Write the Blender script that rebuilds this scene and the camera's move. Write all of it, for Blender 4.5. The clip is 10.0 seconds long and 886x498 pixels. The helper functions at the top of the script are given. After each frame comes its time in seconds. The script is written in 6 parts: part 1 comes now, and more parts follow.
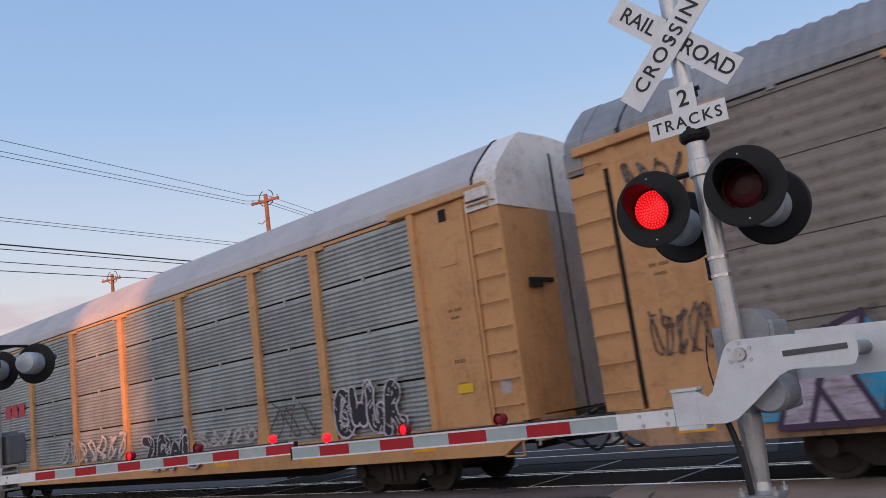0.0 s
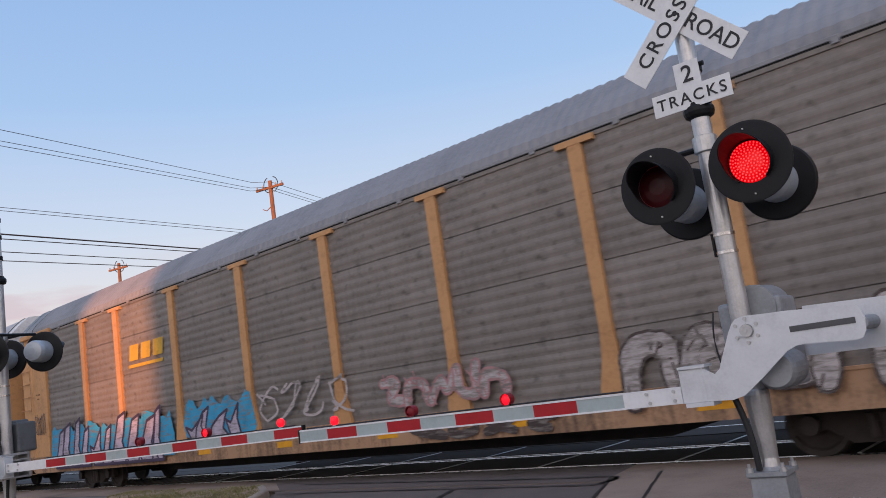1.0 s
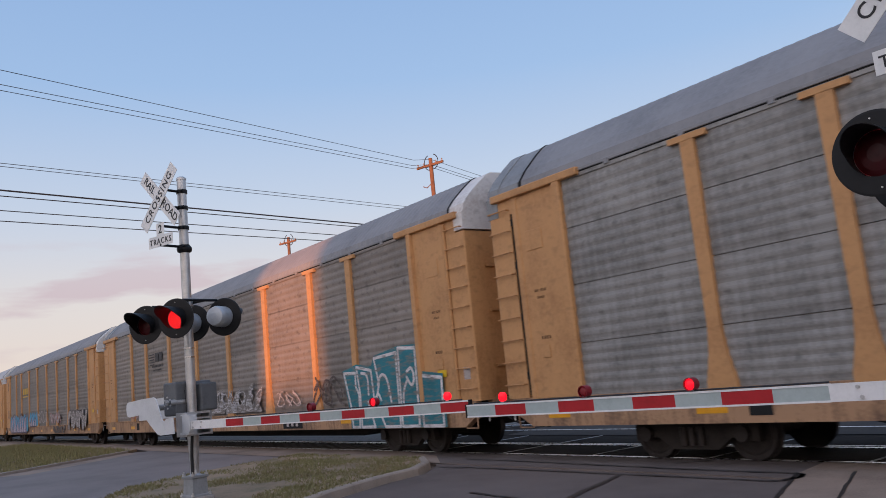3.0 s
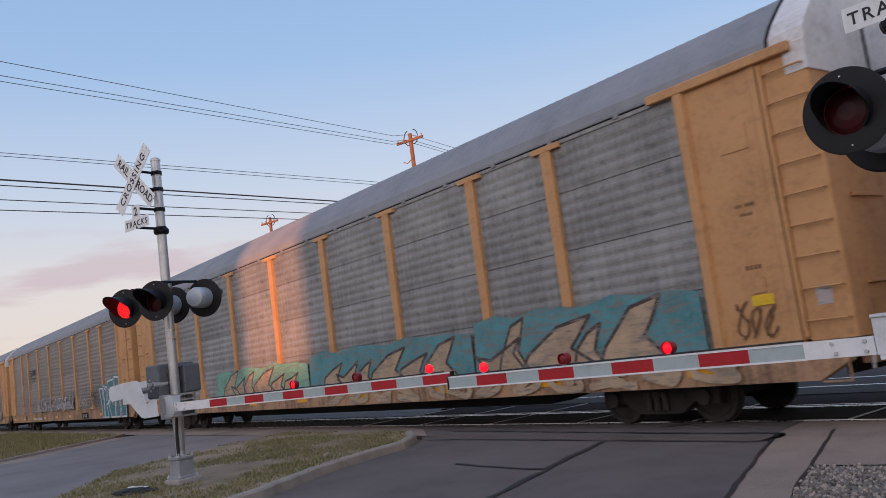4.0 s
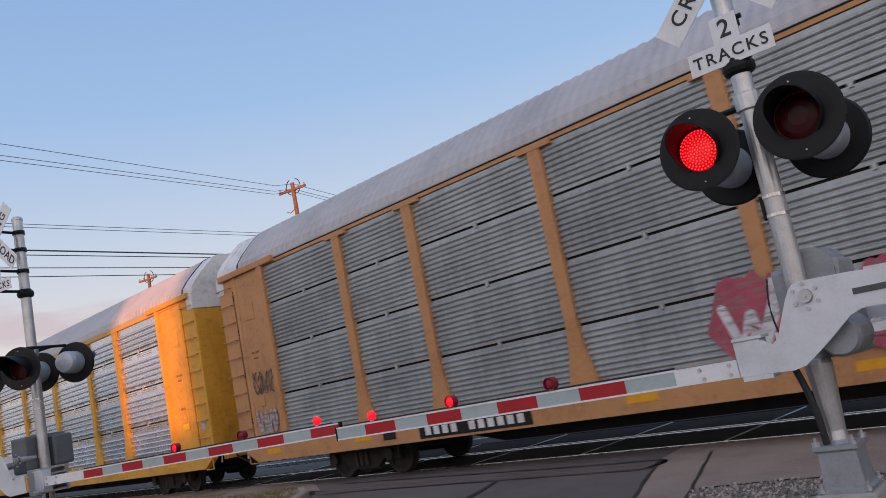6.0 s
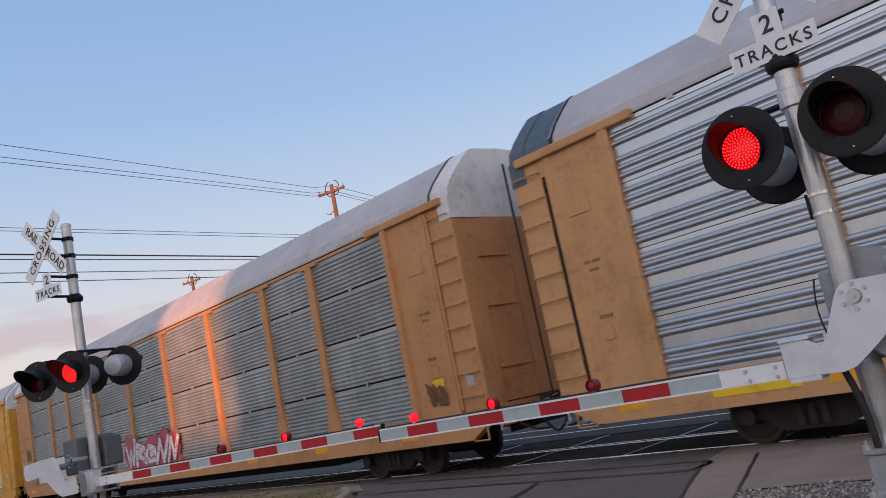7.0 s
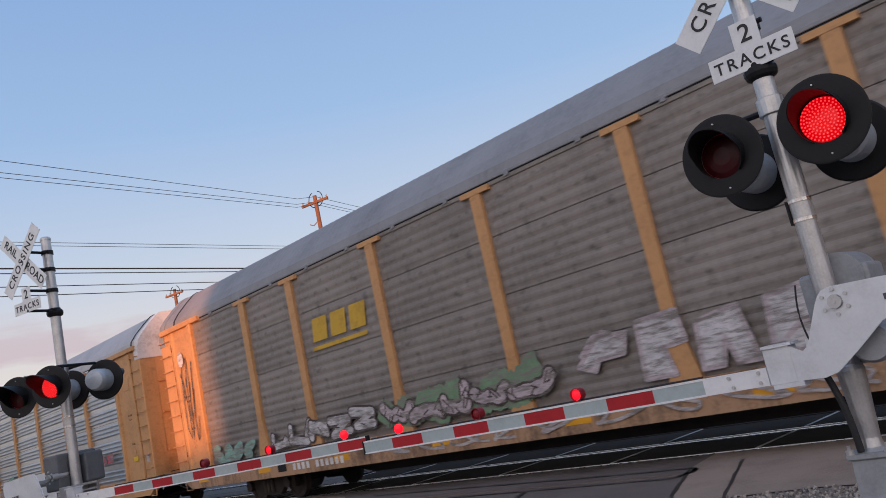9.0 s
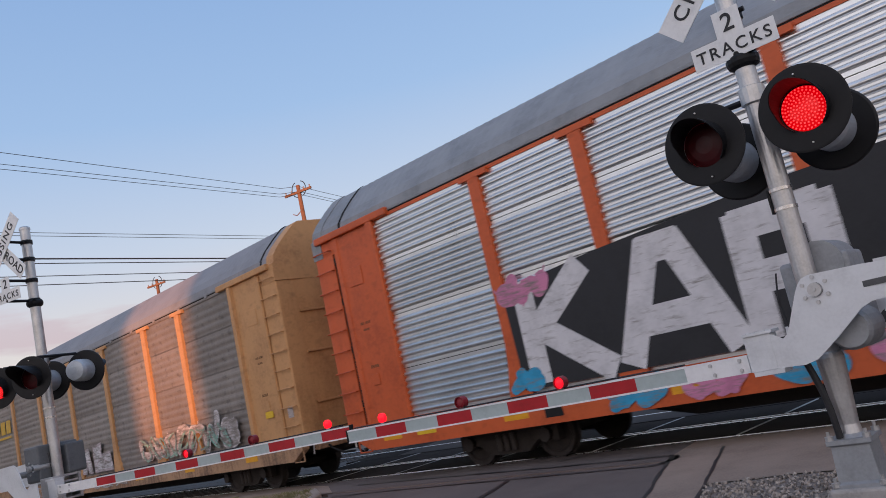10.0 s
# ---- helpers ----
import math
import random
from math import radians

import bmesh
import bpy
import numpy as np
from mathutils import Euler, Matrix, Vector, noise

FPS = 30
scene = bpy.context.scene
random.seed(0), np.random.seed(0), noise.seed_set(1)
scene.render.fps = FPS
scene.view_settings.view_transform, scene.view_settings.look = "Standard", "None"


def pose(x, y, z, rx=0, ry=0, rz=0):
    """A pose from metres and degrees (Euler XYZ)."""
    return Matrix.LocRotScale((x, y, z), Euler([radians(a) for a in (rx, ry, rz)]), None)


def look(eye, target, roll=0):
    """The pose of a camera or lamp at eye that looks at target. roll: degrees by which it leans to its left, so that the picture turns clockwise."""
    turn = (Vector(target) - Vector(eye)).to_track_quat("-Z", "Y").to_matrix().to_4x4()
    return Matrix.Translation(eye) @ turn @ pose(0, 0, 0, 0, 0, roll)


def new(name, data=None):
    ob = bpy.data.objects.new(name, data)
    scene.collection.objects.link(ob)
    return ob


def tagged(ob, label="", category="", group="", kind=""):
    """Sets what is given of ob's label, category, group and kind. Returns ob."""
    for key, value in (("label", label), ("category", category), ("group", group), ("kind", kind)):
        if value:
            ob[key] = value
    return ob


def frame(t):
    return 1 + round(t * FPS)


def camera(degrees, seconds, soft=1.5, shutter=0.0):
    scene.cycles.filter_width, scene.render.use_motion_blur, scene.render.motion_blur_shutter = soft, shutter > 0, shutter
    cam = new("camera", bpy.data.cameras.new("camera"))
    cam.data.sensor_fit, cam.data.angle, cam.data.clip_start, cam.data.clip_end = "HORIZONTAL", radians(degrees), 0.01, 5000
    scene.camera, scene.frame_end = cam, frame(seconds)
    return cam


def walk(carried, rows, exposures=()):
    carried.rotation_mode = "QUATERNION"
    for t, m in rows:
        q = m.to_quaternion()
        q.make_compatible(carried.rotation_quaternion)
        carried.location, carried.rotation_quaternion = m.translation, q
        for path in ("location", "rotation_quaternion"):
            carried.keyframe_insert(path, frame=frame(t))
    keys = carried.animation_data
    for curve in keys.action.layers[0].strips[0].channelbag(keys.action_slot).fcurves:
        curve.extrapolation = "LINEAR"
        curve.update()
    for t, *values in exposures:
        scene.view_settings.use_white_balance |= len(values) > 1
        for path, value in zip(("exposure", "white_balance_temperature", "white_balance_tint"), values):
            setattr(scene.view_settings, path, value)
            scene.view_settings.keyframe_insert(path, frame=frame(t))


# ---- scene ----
cam = camera(57.2, 10.0, soft=0.9, shutter=0.07)
walk(cam, [
    (0, pose(0.249, -0.146, 1.630, 100.27, 7.48, 42.94)),
    (0.5, pose(0.251, -0.144, 1.619, 100.30, 7.90, 42.82)),
    (1, pose(0.234, -0.119, 1.604, 99.25, 8.25, 43.48)),
    (1.5, pose(0.061, -0.087, 1.621, 99.04, 5.75, 44.07)),
    (2, pose(-0.086, -0.064, 1.626, 99.84, 4.71, 45.04)),
    (2.5, pose(-0.124, -0.046, 1.621, 99.98, 4.26, 50.90)),
    (2.7, pose(-0.113, -0.060, 1.620, 99.58, 4.50, 53.14)),
    (3.8, pose(-0.083, 0.017, 1.569, 97.52, 7.17, 54.12)),
    (4, pose(-0.083, 0.023, 1.574, 97.23, 7.45, 53.30)),
    (4.5, pose(-0.040, 0.020, 1.576, 98.26, 8.67, 51.03)),
    (5, pose(-0.034, 0.044, 1.584, 99.58, 10.16, 48.56)),
    (5.5, pose(-0.032, 0.067, 1.586, 99.22, 10.97, 46.17)),
    (5.7, pose(-0.031, 0.065, 1.561, 99.27, 10.89, 45.42)),
    (6.8, pose(-0.021, 0.047, 1.587, 99.15, 12.07, 48.16)),
    (7, pose(-0.020, 0.044, 1.592, 99.75, 11.43, 48.65)),
    (7.5, pose(-0.013, 0.032, 1.590, 100.83, 11.69, 49.41)),
    (8, pose(-0.009, 0.051, 1.596, 101.20, 12.47, 49.26)),
    (8.5, pose(-0.022, 0.048, 1.587, 100.72, 12.38, 48.65)),
    (9, pose(-0.025, 0.063, 1.592, 100.25, 12.15, 47.64)),
    (9.5, pose(-0.031, 0.082, 1.595, 99.90, 12.47, 46.55)),
    (10, pose(-0.031, 0.072, 1.584, 99.30, 12.39, 46.50)),
], exposures=[(0.0, 0.0), (0.5, 0.0), (1.0, 0.10), (2.0, 0.06), (2.5, -0.03), (4.5, 0.0), (5.0, -0.12), (5.5, -0.05), (7.0, -0.03), (7.5, -0.05), (8.5, -0.11), (9.5, 0.0), (10.0, -0.03)])

# ---- world and sun ----
SUN_AZ, SUN_EL = radians(146.0), radians(2.2)      # azimuth from +y towards +x
world = bpy.data.worlds.new("dusk_sky")
scene.world = world
world.use_nodes = True


def build_world():
    nt = world.node_tree
    n, l = nt.nodes, nt.links
    n.clear()
    out = n.new("ShaderNodeOutputWorld")
    bg = n.new("ShaderNodeBackground")
    sky = n.new("ShaderNodeTexSky")
    sky.sky_type = 'NISHITA'
    sky.sun_disc = False
    sky.sun_elevation = radians(6.0)
    sky.sun_rotation = SUN_AZ
    sky.air_density, sky.dust_density, sky.ozone_density = 1.0, 1.2, 2.2
    bg.inputs["Strength"].default_value = 0.15
    # low pink cloud bank over the horizon and soft high haze
    tc = n.new("ShaderNodeTexCoord")
    sep = n.new("ShaderNodeSeparateXYZ")
    l.new(tc.outputs["Generated"], sep.inputs[0])
    mp = n.new("ShaderNodeMapping")
    mp.inputs["Scale"].default_value = (5.0, 5.0, 26.0)
    l.new(tc.outputs["Generated"], mp.inputs[0])
    nz = n.new("ShaderNodeTexNoise")
    nz.inputs["Scale"].default_value = 1.0
    nz.inputs["Detail"].default_value = 5.0
    l.new(mp.outputs[0], nz.inputs["Vector"])
    band = n.new("ShaderNodeValToRGB")
    e = band.color_ramp.elements
    e[0].position, e[0].color = 0.02, (0, 0, 0, 1)
    e[1].position, e[1].color = 0.12, (1, 1, 1, 1)
    b = band.color_ramp.elements.new(0.165)
    b.color = (0.75, 0.75, 0.75, 1)
    b = band.color_ramp.elements.new(0.20)
    b.color = (0, 0, 0, 1)
    l.new(sep.outputs["Z"], band.inputs[0])
    cut = n.new("ShaderNodeValToRGB")
    cut.color_ramp.elements[0].position = 0.50
    cut.color_ramp.elements[1].position = 0.62
    l.new(nz.outputs["Fac"], cut.inputs[0])
    mul = n.new("ShaderNodeMath")
    mul.operation = 'MULTIPLY'
    l.new(band.outputs["Color"], mul.inputs[0])
    l.new(cut.outputs["Color"], mul.inputs[1])
    mul2 = n.new("ShaderNodeMath")
    mul2.operation = 'MULTIPLY'
    mul2.inputs[1].default_value = 0.8
    l.new(mul.outputs[0], mul2.inputs[0])
    # evening haze: sky colour by height
    haze = n.new("ShaderNodeValToRGB")
    h = haze.color_ramp.elements
    h[0].position, h[0].color = 0.0, (6.2, 5.0, 4.5, 1)
    h[1].position, h[1].color = 0.55, (1.9, 3.1, 5.4, 1)
    for p_, c_ in ((0.12, (5.7, 5.2, 5.1)), (0.22, (4.3, 4.8, 5.8)), (0.36, (2.7, 3.9, 5.9))):
        q = haze.color_ramp.elements.new(p_)
        q.color = (*c_, 1)
    l.new(sep.outputs["Z"], haze.inputs[0])
    mixh = n.new("ShaderNodeMix")
    mixh.data_type = 'RGBA'
    mixh.inputs[0].default_value = 0.85
    l.new(sky.outputs[0], mixh.inputs[6])
    l.new(haze.outputs[0], mixh.inputs[7])
    # afterglow round the setting sun
    dot = n.new("ShaderNodeVectorMath")
    dot.operation = 'DOT_PRODUCT'
    l.new(tc.outputs["Generated"], dot.inputs[0])
    dot.inputs[1].default_value = (math.sin(SUN_AZ), math.cos(SUN_AZ), 0.12)
    glow = n.new("ShaderNodeValToRGB")
    g = glow.color_ramp.elements
    g[0].position, g[0].color = 0.0, (0, 0, 0, 1)
    g[1].position, g[1].color = 1.0, (7.8, 5.9, 4.6, 1)
    q = glow.color_ramp.elements.new(0.55)
    q.color = (3.1, 2.6, 2.4, 1)
    l.new(dot.outputs["Value"], glow.inputs[0])
    addg = n.new("ShaderNodeMix")
    addg.data_type, addg.blend_type = 'RGBA', 'ADD'
    addg.inputs[0].default_value = 1.0
    l.new(mixh.outputs[2], addg.inputs[6])
    l.new(glow.outputs[0], addg.inputs[7])
    mixc = n.new("ShaderNodeMix")
    mixc.data_type = 'RGBA'
    l.new(mul2.outputs[0], mixc.inputs[0])
    l.new(addg.outputs[2], mixc.inputs[6])
    mixc.inputs[7].default_value = (4.1, 3.3, 3.65, 1)
    l.new(mixc.outputs[2], bg.inputs["Color"])
    l.new(bg.outputs[0], out.inputs[0])


build_world()
sun = new("sun", bpy.data.lights.new("sun", 'SUN'))
sun.data.energy, sun.data.angle, sun.data.color = 5.0, radians(0.6), (1.0, 0.36, 0.14)
SUN_DIR = Vector((math.sin(SUN_AZ) * math.cos(SUN_EL), math.cos(SUN_AZ) * math.cos(SUN_EL), math.sin(SUN_EL)))
sun.matrix_world = look((20, -60, 30), Vector((20, -60, 30)) - SUN_DIR)

# ---- materials ----
MATS = {}


def mat(name, base, rough=0.6, metal=0.0, var=0.25, scale=3.0, fine=40.0, bump=0.1, dark=None, streak=0.0, spec=0.4, rnd=0.0, emit=None, power=0.0, holes=False, patch=0.0, dents=0.0):
    """Node material: base colour varied at two scales, optional vertical dirt streaks, fine relief."""
    if name in MATS:
        return MATS[name]
    m = bpy.data.materials.new(name)
    MATS[name] = m
    m.use_nodes = True
    nt = m.node_tree
    n, l = nt.nodes, nt.links
    bsdf = n["Principled BSDF"]
    tc = n.new("ShaderNodeTexCoord")
    big = n.new("ShaderNodeTexNoise")
    big.inputs["Scale"].default_value = scale
    big.inputs["Detail"].default_value = 6
    big.inputs["Roughness"].default_value = 0.65
    small = n.new("ShaderNodeTexNoise")
    small.inputs["Scale"].default_value = fine
    small.inputs["Detail"].default_value = 4
    l.new(tc.outputs["Object"], big.inputs["Vector"])
    l.new(tc.outputs["Object"], small.inputs["Vector"])
    add = n.new("ShaderNodeMath")
    add.operation = 'MULTIPLY_ADD'
    l.new(small.outputs["Fac"], add.inputs[0])
    add.inputs[1].default_value = 0.35
    l.new(big.outputs["Fac"], add.inputs[2])
    last = add.outputs[0]
    if streak:
        mp = n.new("ShaderNodeMapping")
        mp.inputs["Scale"].default_value = (7.0, 7.0, 0.35)
        l.new(tc.outputs["Object"], mp.inputs[0])
        st = n.new("ShaderNodeTexNoise")
        st.inputs["Scale"].default_value = 1.6
        st.inputs["Detail"].default_value = 5
        l.new(mp.outputs[0], st.inputs["Vector"])
        ad2 = n.new("ShaderNodeMath")
        ad2.operation = 'MULTIPLY_ADD'
        l.new(st.outputs["Fac"], ad2.inputs[0])
        ad2.inputs[1].default_value = streak
        l.new(last, ad2.inputs[2])
        last = ad2.outputs[0]
    ramp = n.new("ShaderNodeValToRGB")
    mid = 0.68 + 0.5 * streak
    d = dark if dark else tuple(c * (1 - var) for c in base)
    b = tuple(min(1.0, c * (1 + var * 0.5)) for c in base)
    e = ramp.color_ramp.elements
    e[0].position, e[0].color = mid - 0.24, (*d, 1)
    e[1].position, e[1].color = min(1.0, mid + 0.22), (*b, 1)
    q = ramp.color_ramp.elements.new(mid)
    q.color = (*base, 1)
    l.new(last, ramp.inputs[0])
    col = ramp.outputs["Color"]
    if rnd:
        oi = n.new("ShaderNodeObjectInfo")
        mr = n.new("ShaderNodeMapRange")
        mr.inputs["To Min"].default_value = 1 - rnd
        mr.inputs["To Max"].default_value = 1 + rnd
        l.new(oi.outputs["Random"], mr.inputs[0])
        hs = n.new("ShaderNodeHueSaturation")
        l.new(mr.outputs[0], hs.inputs["Value"])
        l.new(col, hs.inputs["Color"])
        col = hs.outputs[0]
    if holes:
        # dark dots painted as small shaded ventilation holes, in rows beside the sheets' joints
        sp = n.new("ShaderNodeSeparateXYZ")
        l.new(tc.outputs["Object"], sp.inputs[0])

        def op(kind, a, b):
            q_ = n.new("ShaderNodeMath")
            q_.operation = kind
            for i_, v_ in enumerate((a, b)):
                if v_ is None:
                    continue
                if isinstance(v_, float):
                    q_.inputs[i_].default_value = v_
                else:
                    l.new(v_, q_.inputs[i_])
            return q_.outputs[0]
        far = op('ABSOLUTE', op('WRAP', op('SUBTRACT', sp.outputs["Z"], 1.755), None), None)
        far.node.inputs[0].links[0].from_node.inputs[1].default_value = -0.488
        far.node.inputs[0].links[0].from_node.inputs[2].default_value = 0.488
        band = op('MULTIPLY', op('GREATER_THAN', far, 0.05), op('LESS_THAN', far, 0.155))
        dx = op('GREATER_THAN', op('SINE', op('MULTIPLY', sp.outputs["X"], 84.0), None), 0.0)
        dz = op('GREATER_THAN', op('SINE', op('MULTIPLY', far, 125.0), None), 0.0)
        gaps = op('GREATER_THAN', op('SINE', op('MULTIPLY', sp.outputs["X"], 5.2), None), -0.75)
        dots = op('MULTIPLY', op('MULTIPLY', band, gaps), op('MULTIPLY', dx, dz))
        mk = n.new("ShaderNodeMix")
        mk.data_type = 'RGBA'
        l.new(op('MULTIPLY', dots, 0.9), mk.inputs[0])
        l.new(col, mk.inputs[6])
        mk.inputs[7].default_value = (0.03, 0.03, 0.032, 1)
        col = mk.outputs[2]
    if dents:
        # dark scuffs and shallow dents in loose rows
        mp = n.new("ShaderNodeMapping")
        mp.inputs["Scale"].default_value = (2.6, 2.6, 4.2)
        l.new(tc.outputs["Object"], mp.inputs[0])
        dn = n.new("ShaderNodeTexNoise")
        dn.inputs["Scale"].default_value = 1.7
        dn.inputs["Detail"].default_value = 3
        l.new(mp.outputs[0], dn.inputs["Vector"])
        dr = n.new("ShaderNodeMapRange")
        dr.inputs["From Min"].default_value = 0.56
        dr.inputs["From Max"].default_value = 0.72
        dr.inputs["To Max"].default_value = dents
        l.new(dn.outputs["Fac"], dr.inputs[0])
        md = n.new("ShaderNodeMix")
        md.data_type = 'RGBA'
        l.new(dr.outputs[0], md.inputs[0])
        l.new(col, md.inputs[6])
        md.inputs[7].default_value = (*[c * 0.35 for c in base], 1)
        col = md.outputs[2]
    if patch:
        # worn coat: thin along the ribs and in spots, down to the dull metal
        mp = n.new("ShaderNodeMapping")
        mp.inputs["Scale"].default_value = (1.3, 1.3, 7.0)
        l.new(tc.outputs["Object"], mp.inputs[0])
        wn = n.new("ShaderNodeTexNoise")
        wn.inputs["Scale"].default_value = 2.2
        wn.inputs["Detail"].default_value = 7
        wn.inputs["Roughness"].default_value = 0.7
        l.new(mp.outputs[0], wn.inputs["Vector"])
        cover = n.new("ShaderNodeMapRange")
        cover.inputs["From Min"].default_value = 0.28 + 0.24 * patch
        cover.inputs["From Max"].default_value = 0.44 + 0.24 * patch
        l.new(wn.outputs["Fac"], cover.inputs[0])
        wear = n.new("ShaderNodeMix")
        wear.data_type = 'RGBA'
        l.new(cover.outputs[0], wear.inputs[0])
        wear.inputs[6].default_value = (0.20, 0.175, 0.155, 1)
        l.new(col, wear.inputs[7])
        col = wear.outputs[2]
    l.new(col, bsdf.inputs["Base Color"])
    bsdf.inputs["Metallic"].default_value = metal
    bsdf.inputs["Specular IOR Level"].default_value = spec
    rr = n.new("ShaderNodeMapRange")
    rr.inputs["To Min"].default_value = max(0.05, rough - 0.12)
    rr.inputs["To Max"].default_value = min(1.0, rough + 0.12)
    l.new(big.outputs["Fac"], rr.inputs[0])
    l.new(rr.outputs[0], bsdf.inputs["Roughness"])
    if bump:
        bp = n.new("ShaderNodeBump")
        bp.inputs["Strength"].default_value = bump
        bp.inputs["Distance"].default_value = 0.01
        l.new(small.outputs["Fac"], bp.inputs["Height"])
        l.new(bp.outputs[0], bsdf.inputs["Normal"])
    if emit:
        bsdf.inputs["Emission Color"].default_value = (*emit, 1)
        bsdf.inputs["Emission Strength"].default_value = power
    return m


# ---- mesh helpers ----
def link(name, bm, material, parent=None, label="", smooth=False):
    me = bpy.data.meshes.new(name)
    bm.to_mesh(me)
    bm.free()
    me.materials.append(material)
    if smooth:
        me.shade_smooth()
    ob = new(name, me)
    if parent:
        ob.parent = parent
    if label:
        ob["label"] = label
    return ob


def part(name, bm, material, parent, label="", smooth=False):
    return link(name, bm, material, parent, label, smooth)


def share(name, me, parent, m=None, label=""):
    """Another object on the same mesh."""
    ob = new(name, me)
    ob.parent = parent
    if m is not None:
        ob.matrix_basis = m
    if label:
        ob["label"] = label
    return ob


def box(bm, x0, x1, y0, y1, z0, z1, bevel=0.0):
    vs = [bm.verts.new((x, y, z)) for x in (x0, x1) for y in (y0, y1) for z in (z0, z1)]
    fs = [(0, 1, 3, 2), (4, 6, 7, 5), (0, 4, 5, 1), (2, 3, 7, 6), (0, 2, 6, 4), (1, 5, 7, 3)]
    faces = [bm.faces.new([vs[i] for i in f]) for f in fs]
    if bevel:
        es = {e for f in faces for e in f.edges}
        bmesh.ops.bevel(bm, geom=list(es), offset=bevel, segments=2, affect='EDGES', profile=0.5)
    return bm


def bx(*a, bevel=0.0):
    return box(bmesh.new(), *a, bevel=bevel)


def tube(bm, a, b, r, seg=12, r2=None, caps=True):
    a, b = Vector(a), Vector(b)
    q = (b - a).to_track_quat('Z', 'Y')
    r2 = r if r2 is None else r2
    rings = []
    for p_, rad in ((a, r), (b, r2)):
        rings.append([bm.verts.new(p_ + q @ Vector((rad * math.cos(2 * math.pi * i / seg), rad * math.sin(2 * math.pi * i / seg), 0))) for i in range(seg)])
    for i in range(seg):
        bm.faces.new((rings[0][i], rings[0][(i + 1) % seg], rings[1][(i + 1) % seg], rings[1][i]))
    if caps:
        bm.faces.new(rings[0][::-1])
        bm.faces.new(rings[1])
    return bm


def tb(*a, **k):
    return tube(bmesh.new(), *a, **k)


def lathe(profile, seg=32, axis='Z'):
    """Turned shape from (radius, height) pairs."""
    bm = bmesh.new()
    rings = []
    for r, h in profile:
        if r < 1e-5:
            rings.append([bm.verts.new((0, 0, h))])
        else:
            rings.append([bm.verts.new((r * math.cos(2 * math.pi * i / seg), r * math.sin(2 * math.pi * i / seg), h)) for i in range(seg)])
    for A, B in zip(rings, rings[1:]):
        for i in range(seg):
            j = (i + 1) % seg
            if len(A) == 1 and len(B) == 1:
                continue
            if len(A) == 1:
                bm.faces.new((A[0], B[j], B[i])) if False else bm.faces.new((A[0], B[i], B[j]))
            elif len(B) == 1:
                bm.faces.new((A[i], A[j], B[0]))
            else:
                bm.faces.new((A[i], A[j], B[j], B[i]))
    bmesh.ops.recalc_face_normals(bm, faces=bm.faces)
    if axis == 'Y':
        bmesh.ops.rotate(bm, verts=bm.verts, cent=(0, 0, 0), matrix=Matrix.Rotation(radians(90), 3, 'X'))
    return bm


def plate(outline, y0, y1):
    """A flat plate from an outline in x and z, between two depths in y."""
    bm = bmesh.new()
    a = [bm.verts.new((x, y0, z)) for x, z in outline]
    b = [bm.verts.new((x, y1, z)) for x, z in outline]
    bm.faces.new(a)
    bm.faces.new(b[::-1])
    k = len(outline)
    for i in range(k):
        bm.faces.new((a[i], b[i], b[(i + 1) % k], a[(i + 1) % k]))
    bmesh.ops.recalc_face_normals(bm, faces=bm.faces)
    return bm


def text_bm(words, size, depth=0.002, align='CENTER', space=1.0, fat=0.0):
    """Letters in Blender's built-in font, upright in x and z, facing -y."""
    cu = bpy.data.curves.new("letters", 'FONT')
    cu.body, cu.size, cu.align_x, cu.align_y, cu.extrude = words, size, align, 'CENTER', depth
    cu.space_character, cu.offset, cu.resolution_u = space, fat, 4
    ob = bpy.data.objects.new("letters", cu)
    scene.collection.objects.link(ob)
    bpy.context.view_layer.update()
    me = bpy.data.meshes.new_from_object(ob.evaluated_get(bpy.context.evaluated_depsgraph_get()))
    bm = bmesh.new()
    bm.from_mesh(me)
    bpy.data.objects.remove(ob)
    bpy.data.curves.remove(cu)
    bpy.data.meshes.remove(me)
    bmesh.ops.rotate(bm, verts=bm.verts, cent=(0, 0, 0), matrix=Matrix.Rotation(radians(90), 3, 'X'))
    return bm


def put(bm, m):
    bmesh.ops.transform(bm, matrix=m, verts=bm.verts)
    return bm


def thing(name, m, label, category, group="", kind=""):
    ob = new(name)
    ob.matrix_basis = m
    return tagged(ob, label, category, group, kind)


# ---- ground, road and track ----
SIDE = 9.85                       # the train's near side
TRACK = SIDE + 1.575              # middle of the train's track
LIFT = 0.216                      # height of the car floors' datum over the rails
SPREAD = 1.1565                   # plan scale of the ground shapes below


def sheet(name, pts, z, material, label, category="", thick=0.0):
    bm = bmesh.new()
    top = [bm.verts.new((x * SPREAD, y * SPREAD, z)) for x, y in pts]
    f = bm.faces.new(top)
    if f.normal.z < 0:
        f.normal_flip()
    if thick:
        r = bmesh.ops.extrude_face_region(bm, geom=[f])
        bmesh.ops.translate(bm, verts=[v for v in r["geom"] if isinstance(v, bmesh.types.BMVert)], vec=(0, 0, -thick))
        bmesh.ops.recalc_face_normals(bm, faces=bm.faces)
    ob = link(name, bm, material)
    return tagged(ob, label, category, kind="structure")


ROAD = Vector((0.41, -0.912, 0))          # the way the road runs, towards the viewer


def along(p, d):
    return (p[0] + ROAD.x * d, p[1] + ROAD.y * d)


